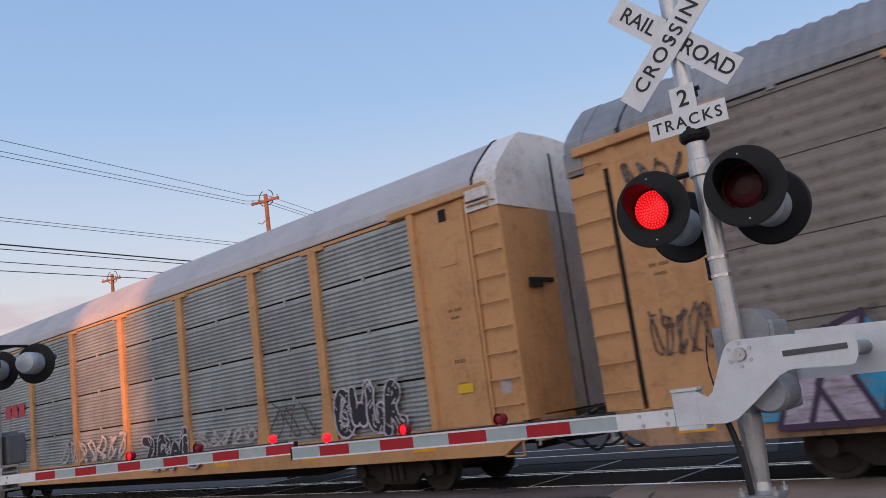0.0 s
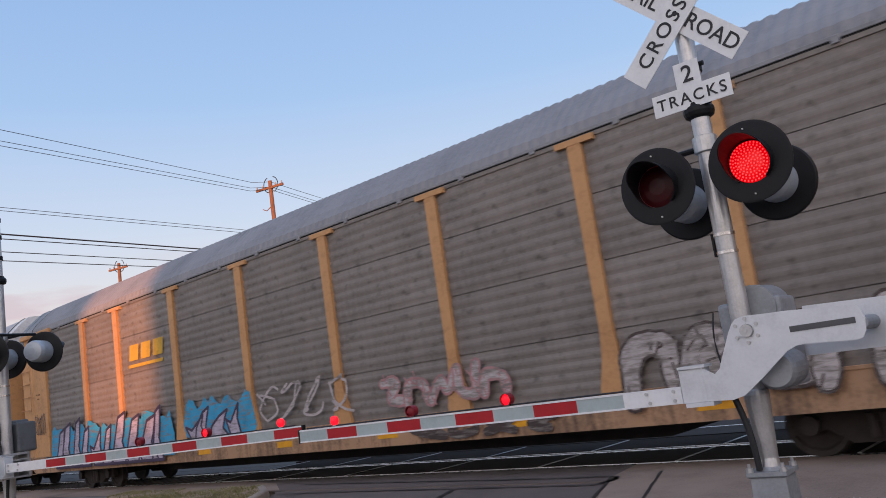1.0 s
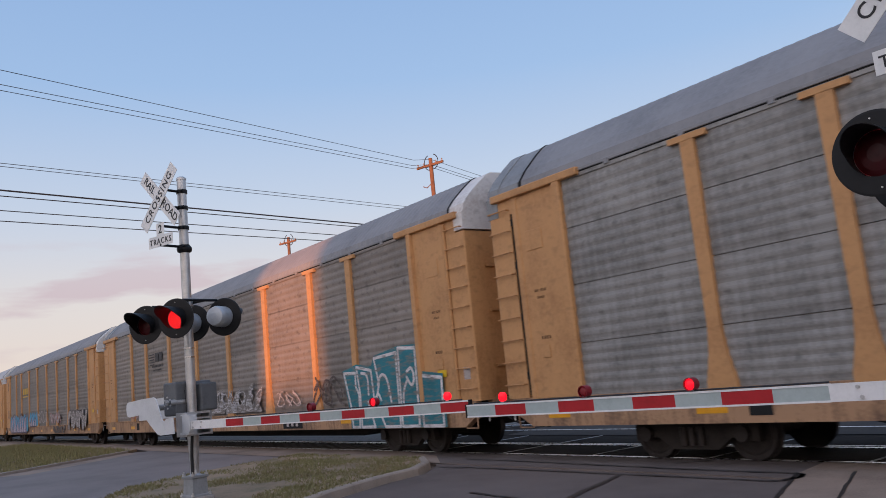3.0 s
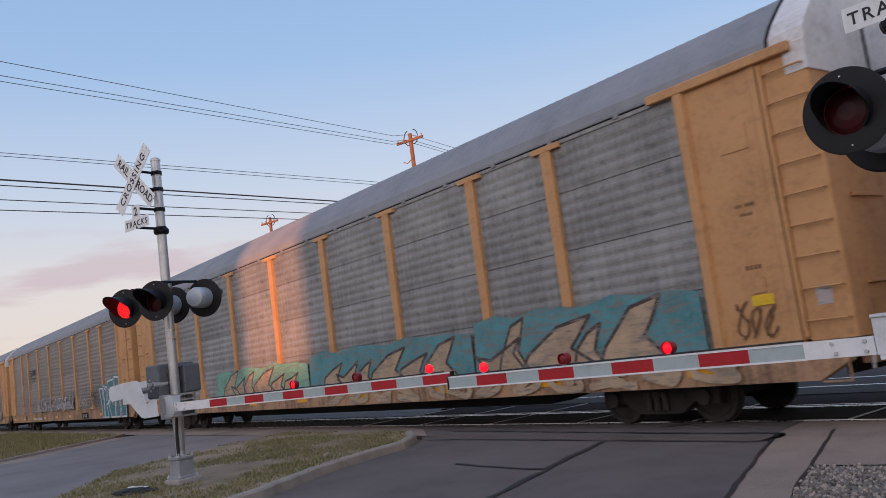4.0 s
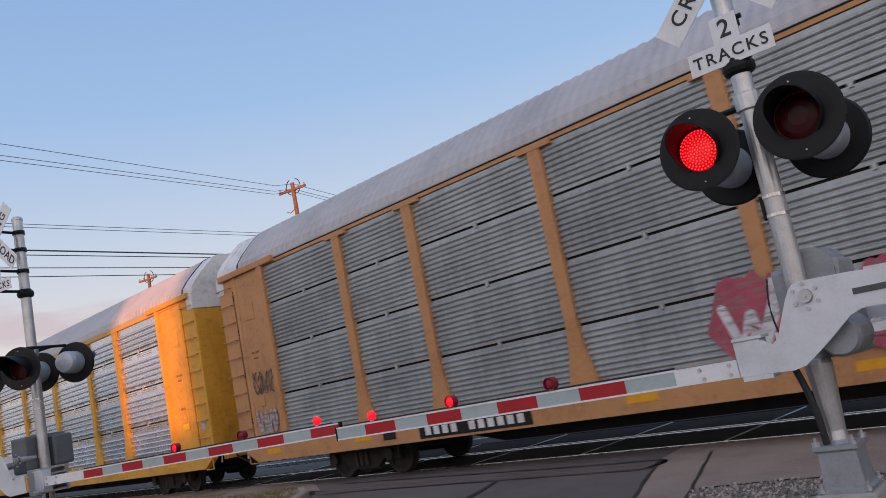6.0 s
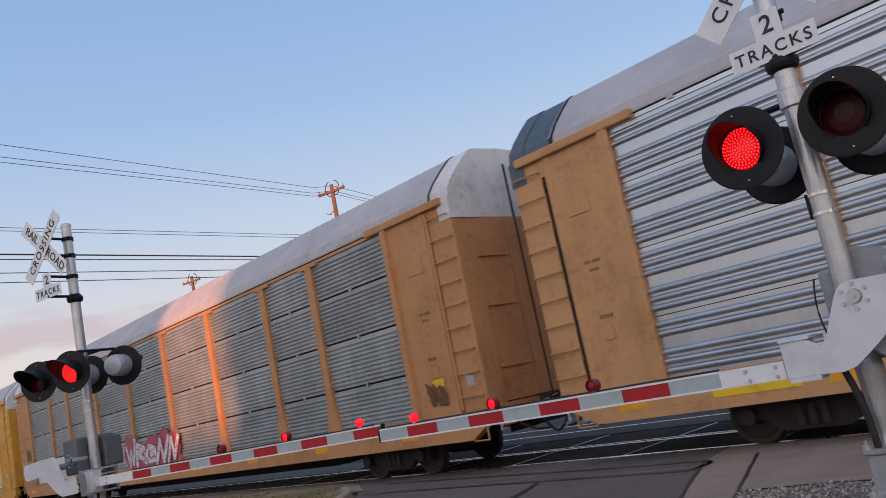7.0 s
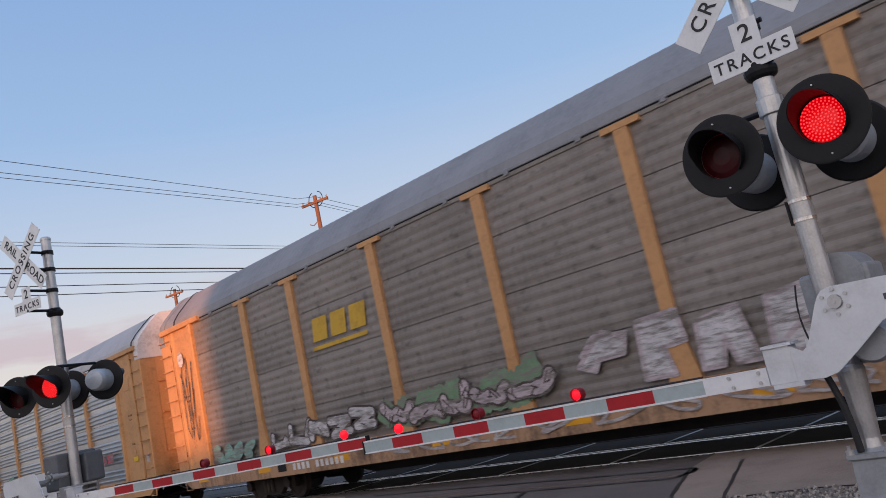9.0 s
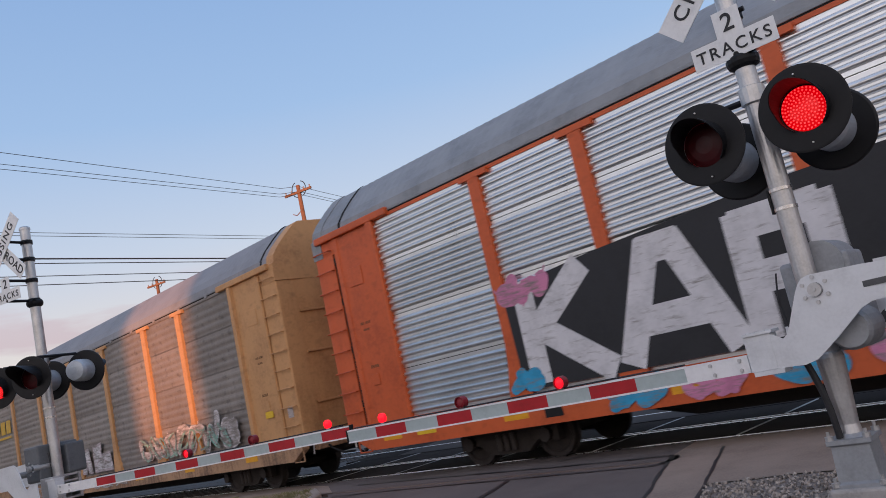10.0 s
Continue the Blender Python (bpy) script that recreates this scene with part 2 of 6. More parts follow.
def build_ground():
    soil = mat("dry_earth", (0.15, 0.12, 0.09), 0.95, var=0.4, scale=0.5, fine=9, bump=0.4)
    sheet("ground", [(-1500, -1500), (1500, -1500), (1500, 1500), (-1500, 1500)], -0.05, soil, "brown dry earth ground reaching the horizon", "ground")
    asphalt = mat("asphalt", (0.152, 0.126, 0.115), 0.92, var=0.34, scale=0.45, fine=70, bump=0.35, spec=0.08)
    kerb_pts = [(-12.6, 8.6), (-11.3, 7.75), (-10.6, 7.05), (-10.3, 6.2), (-9.75, 5.1), (-8.93, 3.96)]
    right = [(-4.95, 8.85), (-4.92, 7.53), (-3.94, 5.37)]
    sheet("road", [along(kerb_pts[-1], 40), *kerb_pts[::-1], (-14.5, 9.19), (-4.6, 9.19), *right, along(right[-1], 42)], 0.0, asphalt, "worn grey asphalt road at the crossing", "road")
    # darker copy of the asphalt, toned down for the shade under the train
    sheet("road", [(-14.5, 11.95), (-4.6, 11.95), (-22, 62), (-32, 62)], 0.0, mat("shaded_asphalt", (0.085, 0.074, 0.068), 0.93, spec=0.03, var=0.3, scale=0.45, fine=70, bump=0.3), "worn grey asphalt road beyond the tracks", "road")
    conc = mat("apron_concrete", (0.30, 0.23, 0.185), 0.95, spec=0.12, var=0.35, scale=0.6, fine=45, bump=0.25)
    gut = [(-4.92, 7.53), (-5.3, 8.4), (-5.45, 9.17), (12, 9.17), (12, 7.3), (-0.2, 6.95), (-3.2, 6.84), (-3.98, 6.66), (-3.55, 5.6), along((-3.55, 5.6), 42), along((-3.94, 5.37), 42), (-3.94, 5.37)]
    sheet("pavement", gut, 0.006, conc, "pale worn concrete gutter and apron beside the road", "pavement")
    sheet("verge", [(-80, 7.95), (-17.6, 7.95), (-11.45, 7.95), (-12.7, 8.75), (-14.3, 9.17), (-80, 9.17)], 0.004, conc, "pale dusty strip beside the track", "pavement")
    old = mat("faded_asphalt", (0.215, 0.19, 0.18), 0.93, spec=0.12, var=0.25, scale=0.5, fine=50, bump=0.25)
    sheet("driveway", [(-24.4, 3.2), (-26.0, 5.0), (-28.0, 7.3), (-27.5, 7.9), (-16.6, 7.9), (-16.2, 6.1), (-14.95, 3.85), (-13.0, 2.7), (-9, -1), (-20, -4)], 0.003, old, "faded grey asphalt driveway", "road")
    sheet("shoulder", [(-23.5, 3.7), (-25.1, 5.3), (-26.9, 7.3), (-28.05, 7.35), (-26.05, 5.0), (-24.4, 3.05)], 0.0065, conc, "pale dusty shoulder beside the driveway", "pavement")
    # tar lines: a detector loop and sealed cracks, squeezed flat and uneven
    tar = mat("tar", (0.025, 0.024, 0.024), 0.55, var=0.3, scale=5, bump=0.15)
    rng = random.Random(4)

    def tar_line(pts, w, name="tar_seal"):
        w *= 0.65
        bm = bmesh.new()
        dense = []
        for a, b in zip(pts, pts[1:]):
            a, b = Vector((*a, 0)) * SPREAD, Vector((*b, 0)) * SPREAD
            k = max(2, int((b - a).length / 0.25))
            dense += [a.lerp(b, i / k) for i in range(k)]
        dense.append(Vector((*pts[-1], 0)) * SPREAD)
        last = None
        for i, p in enumerate(dense):
            d = (dense[min(i + 1, len(dense) - 1)] - dense[max(i - 1, 0)]).normalized()
            s = Vector((-d.y, d.x, 0)) * w * rng.uniform(0.65, 1.25) / 2
            j = Vector((rng.uniform(-1, 1), rng.uniform(-1, 1), 0)) * w * 0.3
            pair = (bm.verts.new(p + s + j + Vector((0, 0, 0.012))), bm.verts.new(p - s + j + Vector((0, 0, 0.012))))
            if last:
                bm.faces.new((last[0], pair[0], pair[1], last[1]))
            last = pair
        bmesh.ops.recalc_face_normals(bm, faces=bm.faces)
        for f in bm.faces:
            if f.normal.z < 0:
                f.normal_flip()
        tagged(link(name, bm, tar), "black tar seal line in the road", "road marking", kind="structure")

    arc = [(-5.3 + 0.2 * math.sin(a), 8.04 - 0.27 * math.cos(a)) for a in np.linspace(0, math.pi, 9)]
    tar_line([(-11.0, 7.62), (-10.43, 7.70), (-9.05, 7.73), (-6.5, 7.76), *arc, (-6.9, 8.30), (-9.0, 8.42), (-11.5, 8.5)], 0.085)
    tar_line([(-5.2, 7.84), (-5.11, 8.04), (-5.2, 8.25)], 0.17)
    tar_line([(-4.76, 8.55), (-4.25, 7.32), (-3.9, 6.45), (-3.6, 5.7)], 0.06)
    tar_line([(-5.3, 8.35), (-5.17, 8.08), (-4.76, 7.16), (-4.36, 6.25), (-3.94, 5.37), along((-3.94, 5.37), 8)], 0.075)
    tar_line([(-7.3, 7.68), (-6.85, 6.65), (-6.5, 5.9), (-6.2, 5.2), (-5.3, 3.3)], 0.14)
    tar_line([(-8.2, 6.05), (-7.4, 5.98), (-6.55, 6.0)], 0.09)
    tar_line([(-10.43, 7.70), (-10.6, 7.45)], 0.08)
    tar_line([(-7.3, 8.75), (-6.9, 9.05)], 0.10)
    # kerb round the planted corner
    kerb = mat("kerb_concrete", (0.32, 0.27, 0.225), 0.9, var=0.3, scale=2, fine=40, bump=0.3)
    line = [(-12.0, 8.05), (-11.15, 7.55), (-10.62, 6.95), (-10.35, 6.15), (-9.8, 5.05), (-8.98, 3.9), along((-8.98, 3.9), 4), along((-8.98, 3.9), 30)]
    bm = bmesh.new()
    rows_ = []
    for i, p in enumerate(line):
        d = (Vector(line[min(i + 1, len(line) - 1)]) - Vector(line[max(i - 1, 0)])).normalized()
        nrm = Vector((-d.y, d.x))
        nrm = nrm if nrm.x < 0 else -nrm
        rows_.append([bm.verts.new((p[0] * SPREAD + nrm.x * o, p[1] * SPREAD + nrm.y * o, z)) for o, z in ((0.0, -0.04), (0.02, 0.10), (0.05, 0.125), (0.17, 0.125), (0.18, -0.04))])
    for A, B in zip(rows_, rows_[1:]):
        for i in range(4):
            bm.faces.new((A[i], A[i + 1], B[i + 1], B[i]))
    bmesh.ops.recalc_face_normals(bm, faces=bm.faces)
    tagged(link("kerb", bm, kerb), "pale concrete kerb round the grass corner", "kerb", kind="structure")
    # planted corner and far verge: earth mound with grass
    dirt = mat("verge_dirt", (0.27, 0.195, 0.125), 0.95, var=0.45, scale=1.2, fine=25, bump=0.5, dark=(0.13, 0.12, 0.06))
    isl = [(-12.1, 7.95), (-11.3, 7.5), (-10.78, 6.9), (-10.5, 6.2), (-9.95, 5.15), (-9.13, 4.0), along((-9.13, 4.0), 5), (-9.2, -0.6), (-13.0, 2.75), (-14.9, 3.9), (-16.1, 6.1), (-16.5, 7.85)]
    sheet("grass_corner", isl, 0.11, dirt, "patchy dry grass corner inside the kerb", "verge", thick=0.15)
    far = [(-70, 2.0), (-24.7, 3.2), (-26.3, 5.0), (-28.3, 7.4), (-29, 7.9), (-70, 7.9)]
    sheet("grass_verge", far, 0.06, dirt, "dry grass verge beyond the driveway", "verge", thick=0.1)
    edge = [(-24.4, 3.05), (-26.05, 5.0), (-28.05, 7.35), (-28.3, 7.4), (-26.3, 5.05), (-24.7, 3.1)]
    sheet("kerb", edge, 0.085, kerb, "pale concrete kerb along the verge", "kerb", thick=0.12)

    def inside(p, poly):
        c = False
        for (x1, y1), (x2, y2) in zip(poly, poly[1:] + poly[:1]):
            if (y1 > p[1]) != (y2 > p[1]) and p[0] < (x2 - x1) * (p[1] - y1) / (y2 - y1) + x1:
                c = not c
        return c

    def blades(name, poly, z, count, high, material, bare=0.0):
        verts, faces = [], []
        poly = [(x * SPREAD, y * SPREAD) for x, y in poly]
        xs, ys = [p[0] for p in poly], [p[1] for p in poly]
        while count:
            p = (rng.uniform(min(xs), max(xs)), rng.uniform(min(ys), max(ys)))
            if not inside(p, poly):
                continue
            g = noise.noise(Vector((p[0] * 0.7, p[1] * 0.7, 3.1)))
            count -= 1
            if g < bare - rng.random() * 0.5:
                continue
            for _ in range(3):
                a, h = rng.uniform(0, 6.28), high * rng.uniform(0.4, 1.1)
                x, y = p[0] + rng.uniform(-.06, .06), p[1] + rng.uniform(-.06, .06)
                dx, dy, lx, ly = math.cos(a) * 0.012, math.sin(a) * 0.012, rng.uniform(-.05, .05), rng.uniform(-.05, .05)
                i = len(verts)
                verts += [(x - dx, y - dy, z - 0.01), (x + dx, y + dy, z - 0.01), (x + lx, y + ly, z + h)]
                faces.append((i, i + 1, i + 2))
        me = bpy.data.meshes.new(name)
        me.from_pydata(verts, [], faces)
        me.materials.append(material)
        ob = new(name, me)
        tagged(ob, "short dry green and straw grass blades", "grass", kind="stuff")

    grass = mat("grass", (0.19, 0.175, 0.075), 0.85, var=0.4, scale=1.2, fine=30, bump=0, dark=(0.25, 0.19, 0.10))
    blades("grass", isl, 0.11, 15000, 0.05, grass, bare=0.26)
    blades("grass", [(-50, 3.0), (-24.8, 3.4), (-26.4, 5.1), (-28.4, 7.5), (-50, 7.8)], 0.06, 9000, 0.16, grass, bare=-0.3)
    # gravel round the near mast
    bed = [(-3.95, 6.62), (-3.2, 6.8), (-0.2, 6.9), (12, 7.2), (12, -30), (along((-3.5, 5.5), 30)), (-3.5, 5.5)]
    grav = mat("gravel", (0.21, 0.175, 0.15), 0.95, var=0.5, scale=14, fine=90, bump=0.6)
    sheet("gravel_bed", bed, 0.004, grav, "grey crushed gravel bed round the signal", "gravel")
    verts, faces = [], []
    octa = [(1, 0, 0), (0, 1, 0), (-1, 0, 0), (0, -1, 0), (0, 0, 1), (0, 0, -1)]
    fs = [(0, 1, 4), (1, 2, 4), (2, 3, 4), (3, 0, 4), (1, 0, 5), (2, 1, 5), (3, 2, 5), (0, 3, 5)]
    n = 0
    while n < 9000:
        p = (rng.uniform(-4.0, 0.6), rng.uniform(3.6, 6.95))
        if not inside(p, bed):
            continue
        p = (p[0] * SPREAD, p[1] * SPREAD)
        n += 1
        s = rng.uniform(0.010, 0.028)
        rot = Euler((rng.uniform(0, 6), rng.uniform(0, 6), rng.uniform(0, 6))).to_matrix()
        k = len(verts)
        for q in octa:
            v = rot @ Vector((q[0] * s * rng.uniform(.7, 1.3), q[1] * s * rng.uniform(.7, 1.2), q[2] * s * rng.uniform(.5, 1)))
            verts.append((p[0] + v.x, p[1] + v.y, 0.004 + s * 0.4 + v.z))
        faces += [tuple(k + i for i in f) for f in fs]
    me = bpy.data.meshes.new("gravel")
    me.from_pydata(verts, [], faces)
    stone = bpy.data.materials.new("stones")
    stone.use_nodes = True
    nt_ = stone.node_tree
    geo = nt_.nodes.new("ShaderNodeNewGeometry")
    rmp = nt_.nodes.new("ShaderNodeValToRGB")
    rmp.color_ramp.elements[0].color = (0.10, 0.085, 0.075, 1)
    rmp.color_ramp.elements[1].color = (0.44, 0.375, 0.32, 1)
    nt_.links.new(geo.outputs["Random Per Island"], rmp.inputs[0])
    nt_.links.new(rmp.outputs[0], nt_.nodes["Principled BSDF"].inputs["Base Color"])
    nt_.nodes["Principled BSDF"].inputs["Roughness"].default_value = 0.9
    me.materials.append(stone)
    tagged(new("gravel", me), "loose grey and brown gravel stones", "gravel", kind="stuff")


build_ground()


def build_track(yc, first):
    steel = mat("rail_steel", (0.62, 0.62, 0.63), 0.28, 1.0, var=0.15, scale=6, fine=60, bump=0.05)
    rust = mat("rail_rust", (0.12, 0.075, 0.05), 0.85, var=0.4, scale=4, bump=0.3)
    track = thing("railway_track", Matrix(), "steel railway track set in the road crossing" if first else "second steel railway track beyond the train", "railway track", "railway tracks", "structure")
    for s in (-1, 1):
        y = yc + s * 0.7175
        bm = bmesh.new()
        prof = [(-0.036, -0.004), (-0.03, 0.004), (0.03, 0.004), (0.036, -0.004), (0.033, -0.035), (-0.033, -0.035)]
        a = [bm.verts.new((-320, y + p, z)) for p, z in prof]
        b = [bm.verts.new((320, y + p, z)) for p, z in prof]
        for i in range(6):
            bm.faces.new((a[i], b[i], b[(i + 1) % 6], a[(i + 1) % 6]))
        bmesh.ops.recalc_face_normals(bm, faces=bm.faces)
        part("rail_head", bm, steel, track, "polished steel rail head")
        part("rail_web", bx(-320, 320, y - 0.02, y + 0.02, -0.15, -0.036), rust, track)
    stone = mat("ballast", (0.13, 0.115, 0.105), 0.95, var=0.5, scale=9, fine=50, bump=0.8)
    for x0, x1 in ((-320, -18.35), (-0.7, 320)):
        part("ballast_bed", bx(x0, x1, yc - 2.1, yc + 2.1, -0.3, -0.045), stone, track, "dark stone ballast")
    tie = bpy.data.meshes.new("tie")
    bm = bx(-0.115, 0.115, -1.28, 1.28, -0.12, -0.025, bevel=0.012)
    bm.to_mesh(tie)
    bm.free()
    tie.materials.append(mat("tie_wood", (0.075, 0.06, 0.05), 0.9, var=0.4, scale=6, bump=0.4))
    for i in range(75 if first else 10):
        share("tie", tie, track, pose(-18.7 - 0.52 * i, yc, 0))
    return track


build_track(TRACK, True)
build_track(TRACK + 4.3, False)


def build_crossing_panels():
    """Road panels between and beside the rails, with pale joint filler."""
    dark = mat("crossing_panel", (0.034, 0.028, 0.025), 0.92, spec=0.03, var=0.35, scale=1.6, fine=60, bump=0.3, rnd=0.12)
    pale = mat("joint_filler", (0.50, 0.49, 0.49), 0.8, var=0.35, scale=6, fine=50)
    deck = thing("crossing_deck", Matrix(), "dark rubber road panels laid between the rails", "crossing deck", kind="structure")
    y1, y2 = TRACK - 0.7175, TRACK + 0.7175
    for r, (ya, yb) in enumerate(((y1 + 0.11, y2 - 0.055), (y2 + 0.30, 13.72))):
        me = None
        for i in range(-4, 3):
            x = -8.27 + 2.5 * i
            if me is None:
                bm = bx(-1.225, 1.225, ya, yb, -0.2, -0.002, bevel=0.006)
                me = bpy.data.meshes.new("panel")
                bm.to_mesh(me)
                bm.free()
                me.materials.append(dark)
            share("panel", me, deck, pose(x + 1.25, 0, 0))
            part("joint_strip", bx(x - 0.022, x + 0.022, ya, yb, -0.19, 0.003), pale, deck, "pale joint filler strip")
    for yy in (y2 + 0.20,):
        part("flange_guard", bx(-18.3, -0.8, yy, yy + 0.03, -0.1, 0.002), mat("rail_steel", (0.6, 0.6, 0.6)), deck, "bright steel flange guard")
    part("edge_strip", bx(-15, -2.2, 9.175, 9.275, -0.1, 0.004), mat("edge_steel", (0.2, 0.15, 0.12), 0.6, 0.5, bump=0.2), deck)
    part("bed", bx(-18.3, -0.8, 10.6, 13.8, -0.3, -0.06), mat("tar", (0.02, 0.02, 0.02)), deck)
    # second track's deck
    part("far_panel", bx(-19, -1, 13.8, TRACK + 6.6, -0.3, -0.008), dark, deck)


build_crossing_panels()

# ---- the train ----
V = 21.53                                          # metres a second, towards -x
LENGTH, HALF = 29.55, 14.08
POSTS = (-12.18, -9.53, -7.43, -4.46, -1.485, 1.485, 4.46, 7.43, 9.53, 12.18)
SHEETS = ((0.90, 1.735), (1.775, 2.715), (2.755, 3.685), (3.725, 4.51))
CACHE = {}


def cached(key, make, name):
    if key not in CACHE:
        bm = make()
        me = bpy.data.meshes.new(name)
        bm.to_mesh(me)
        bm.free()
        me.materials.append(None)
        CACHE[key] = me
    return CACHE[key]


def piece(name, key, make, material, parent, m=None, label="", smooth=False):
    """A part on a shared mesh, with a material of its own."""
    ob = new(name, cached(key, make, name))
    ob.parent = parent
    if m is not None:
        ob.matrix_basis = m
    ob.material_slots[0].link = 'OBJECT'
    ob.material_slots[0].material = material
    if label:
        ob["label"] = label
    return ob


def arc_tube(bm, pts, r, seg=8):
    """One continuous round tube along a path."""
    pts = [Vector(p) for p in pts]
    rings = []
    for i, p in enumerate(pts):
        q = (pts[min(i + 1, len(pts) - 1)] - pts[max(i - 1, 0)]).to_track_quat('Z', 'Y')
        rings.append([bm.verts.new(p + q @ Vector((r * math.cos(6.2832 * k / seg), r * math.sin(6.2832 * k / seg), 0))) for k in range(seg)])
    for A, B in zip(rings, rings[1:]):
        for k in range(seg):
            bm.faces.new((A[k], A[(k + 1) % seg], B[(k + 1) % seg], B[k]))
    bm.faces.new(rings[0][::-1])
    bm.faces.new(rings[-1])
    return bm


def corrugated(width, z0, z1, pitch, depth, flat=()):
    """One pressed side sheet: horizontal ribs between two heights."""
    bm = bmesh.new()
    prof = [(0.0, z0), (0.0, z0 + 0.035)]
    curve = ((0.10, 0.0), (0.22, 0.62), (0.38, 0.97), (0.52, 1.0), (0.70, 0.72), (0.86, 0.0)) if depth > 0.025 else ((0.0, 0.0), (0.2, 0.35), (0.38, 0.9), (0.52, 1.0), (0.66, 0.9), (0.84, 0.35)) if pitch > 0.14 else ((0.12, 0.0), (0.34, 1.0), (0.66, 1.0), (0.88, 0.0))
    n = max(1, round((z1 - z0 - 0.09) / pitch))
    p = (z1 - z0 - 0.09) / n
    for i in range(n):
        a = z0 + 0.045 + i * p
        if any(f0 < (i + 0.5) / n < f1 for f0, f1 in flat):
            continue
        prof += [(-depth * d, a + u * p) for u, d in curve]
    prof += [(0.0, z1 - 0.03), (0.0, z1), (0.03, z1)]
    prof.insert(0, (0.03, z0))
    L = [bm.verts.new((-width / 2, y, z)) for y, z in prof]
    R_ = [bm.verts.new((width / 2, y, z)) for y, z in prof]
    for i in range(len(prof) - 1):
        bm.faces.new((L[i], R_[i], R_[i + 1], L[i + 1]))
    bmesh.ops.recalc_face_normals(bm, faces=bm.faces)
    if sum(f.normal.y for f in bm.faces) > 0:
        bmesh.ops.reverse_faces(bm, faces=bm.faces)
    return bm


ROOF = [(0.02, 4.66), (0.05, 4.82), (0.20, 5.02), (0.48, 5.30), (0.72, 5.515), (0.83, 5.57), (1.575, 5.605)]
ROOF = ROOF + [(3.15 - y, z) for y, z in ROOF[-2::-1]]


def arch(rows, close=False):
    """Roof skin over stations (x, width, height) along the car."""
    bm = bmesh.new()
    rings = [[bm.verts.new((x, 1.575 + (y - 1.575) * w, 4.6 + (z - 4.6) * h)) for y, z in ROOF] for x, w, h in rows]
    for A, B in zip(rings, rings[1:]):
        for i in range(len(ROOF) - 1):
            bm.faces.new((A[i], B[i], B[i + 1], A[i + 1]))
    if close:
        bm.faces.new(rings[-1])
    bmesh.ops.recalc_face_normals(bm, faces=bm.faces)
    return bm


def roof_bm(rib=0.0125):
    n = 528
    rows = []
    for i in range(n + 1):
        d = (0.0, 0.0, rib, rib)[i % 4]
        rows.append((-13.35 + 27.1 * i / n, 1 + d * 0.6, 1 + d))
    return arch(rows)


def rear_cap_bm():
    """Short smooth roof end that meets the flat end wall."""
    return arch([(13.70, 1.006, 1.012), (13.92, 1.006, 1.012)])


def fore_cap_bm():
    """Roof end that rounds down to the end wall."""
    return arch([(-13.3, 1.0, 1.0), (-14.0, 1.0, 1.0), (-14.10, 0.995, 0.985), (-14.13, 0.985, 0.96)], True)


def rear_seam_bm():
    return arch([(13.66, 1.006, 1.008), (13.665, 1.02, 1.03), (13.70, 1.02, 1.03), (13.705, 1.006, 1.008)])


def fore_seam_bm():
    return arch([(-13.25, 1.006, 1.006), (-13.26, 1.016, 1.016), (-13.29, 1.016, 1.016), (-13.30, 1.006, 1.006)])


def end_wall_bm():
    """Flat upper end wall that follows the roof's outline."""
    o = [(1.575 + (y - 1.575) * 1.008, z + 0.012) for y, z in ROOF]
    o = [(-0.04, 4.26), (-0.04, 4.64), *o, (3.19, 4.64), (3.19, 4.26)]
    bm = bmesh.new()
    a = [bm.verts.new((13.90, y, z)) for y, z in o]
    b = [bm.verts.new((14.20, y, z)) for y, z in o]
    bm.faces.new(a)
    bm.faces.new(b[::-1])
    for i in range(len(o)):
        bm.faces.new((a[i], a[(i + 1) % len(o)], b[(i + 1) % len(o)], b[i]))
    bmesh.ops.recalc_face_normals(bm, faces=bm.faces)
    return bm


def post_bm():
    o = [(-0.12, 4.5), (-0.105, 1.75), (-0.15, 1.35), (-0.24, 0.98), (-0.24, 0.86), (0.24, 0.86), (0.24, 0.98), (0.15, 1.35), (0.105, 1.75), (0.12, 4.5)]
    return plate(o, -0.075, 0.03)


def capped_post_bm():
    return box(post_bm(), -0.33, 0.33, -0.082, 0.0, 4.47, 4.56)


def end_panel_bm():
    """Flat end section beside the corrugated sheets, with a pressed frame."""
    return plate_xy([(12.20, 0.06), (12.20, -0.08), (12.225, -0.10), (12.36, -0.10), (12.38, -0.03), (13.36, -0.03), (13.38, -0.055), (13.49, -0.055), (13.49, 0.06)], 0.88, 4.55)


def corner_bm():
    """Corner column with the ladder's flat, turning into the end wall."""
    return plate_xy([(13.59, 0.02), (13.59, -0.03), (14.11, -0.03), (14.16, -0.024), (14.18, 0.0), (14.18, 0.42), (13.59, 0.42)], 0.9, 4.258)


def plate_xy(outline, z0, z1):
    bm = bmesh.new()
    a = [bm.verts.new((x, y, z0)) for x, y in outline]
    b = [bm.verts.new((x, y, z1)) for x, y in outline]
    bm.faces.new(a[::-1])
    bm.faces.new(b)
    k = len(outline)
    for i in range(k):
        bm.faces.new((a[i], a[(i + 1) % k], b[(i + 1) % k], b[i]))
    bmesh.ops.recalc_face_normals(bm, faces=bm.faces)
    return bm


def leaf_bm(y0, y1, n=5):
    """One slightly bowed door leaf of the end."""
    pts = [(14.0, y0)] + [(14.165 + 0.05 * math.sin(math.pi * (y - 0.42) / 2.31), y) for y in np.linspace(y0, y1, n)] + [(14.0, y1)]
    bm = plate_xy(pts, 0.95, 4.258)
    return bm


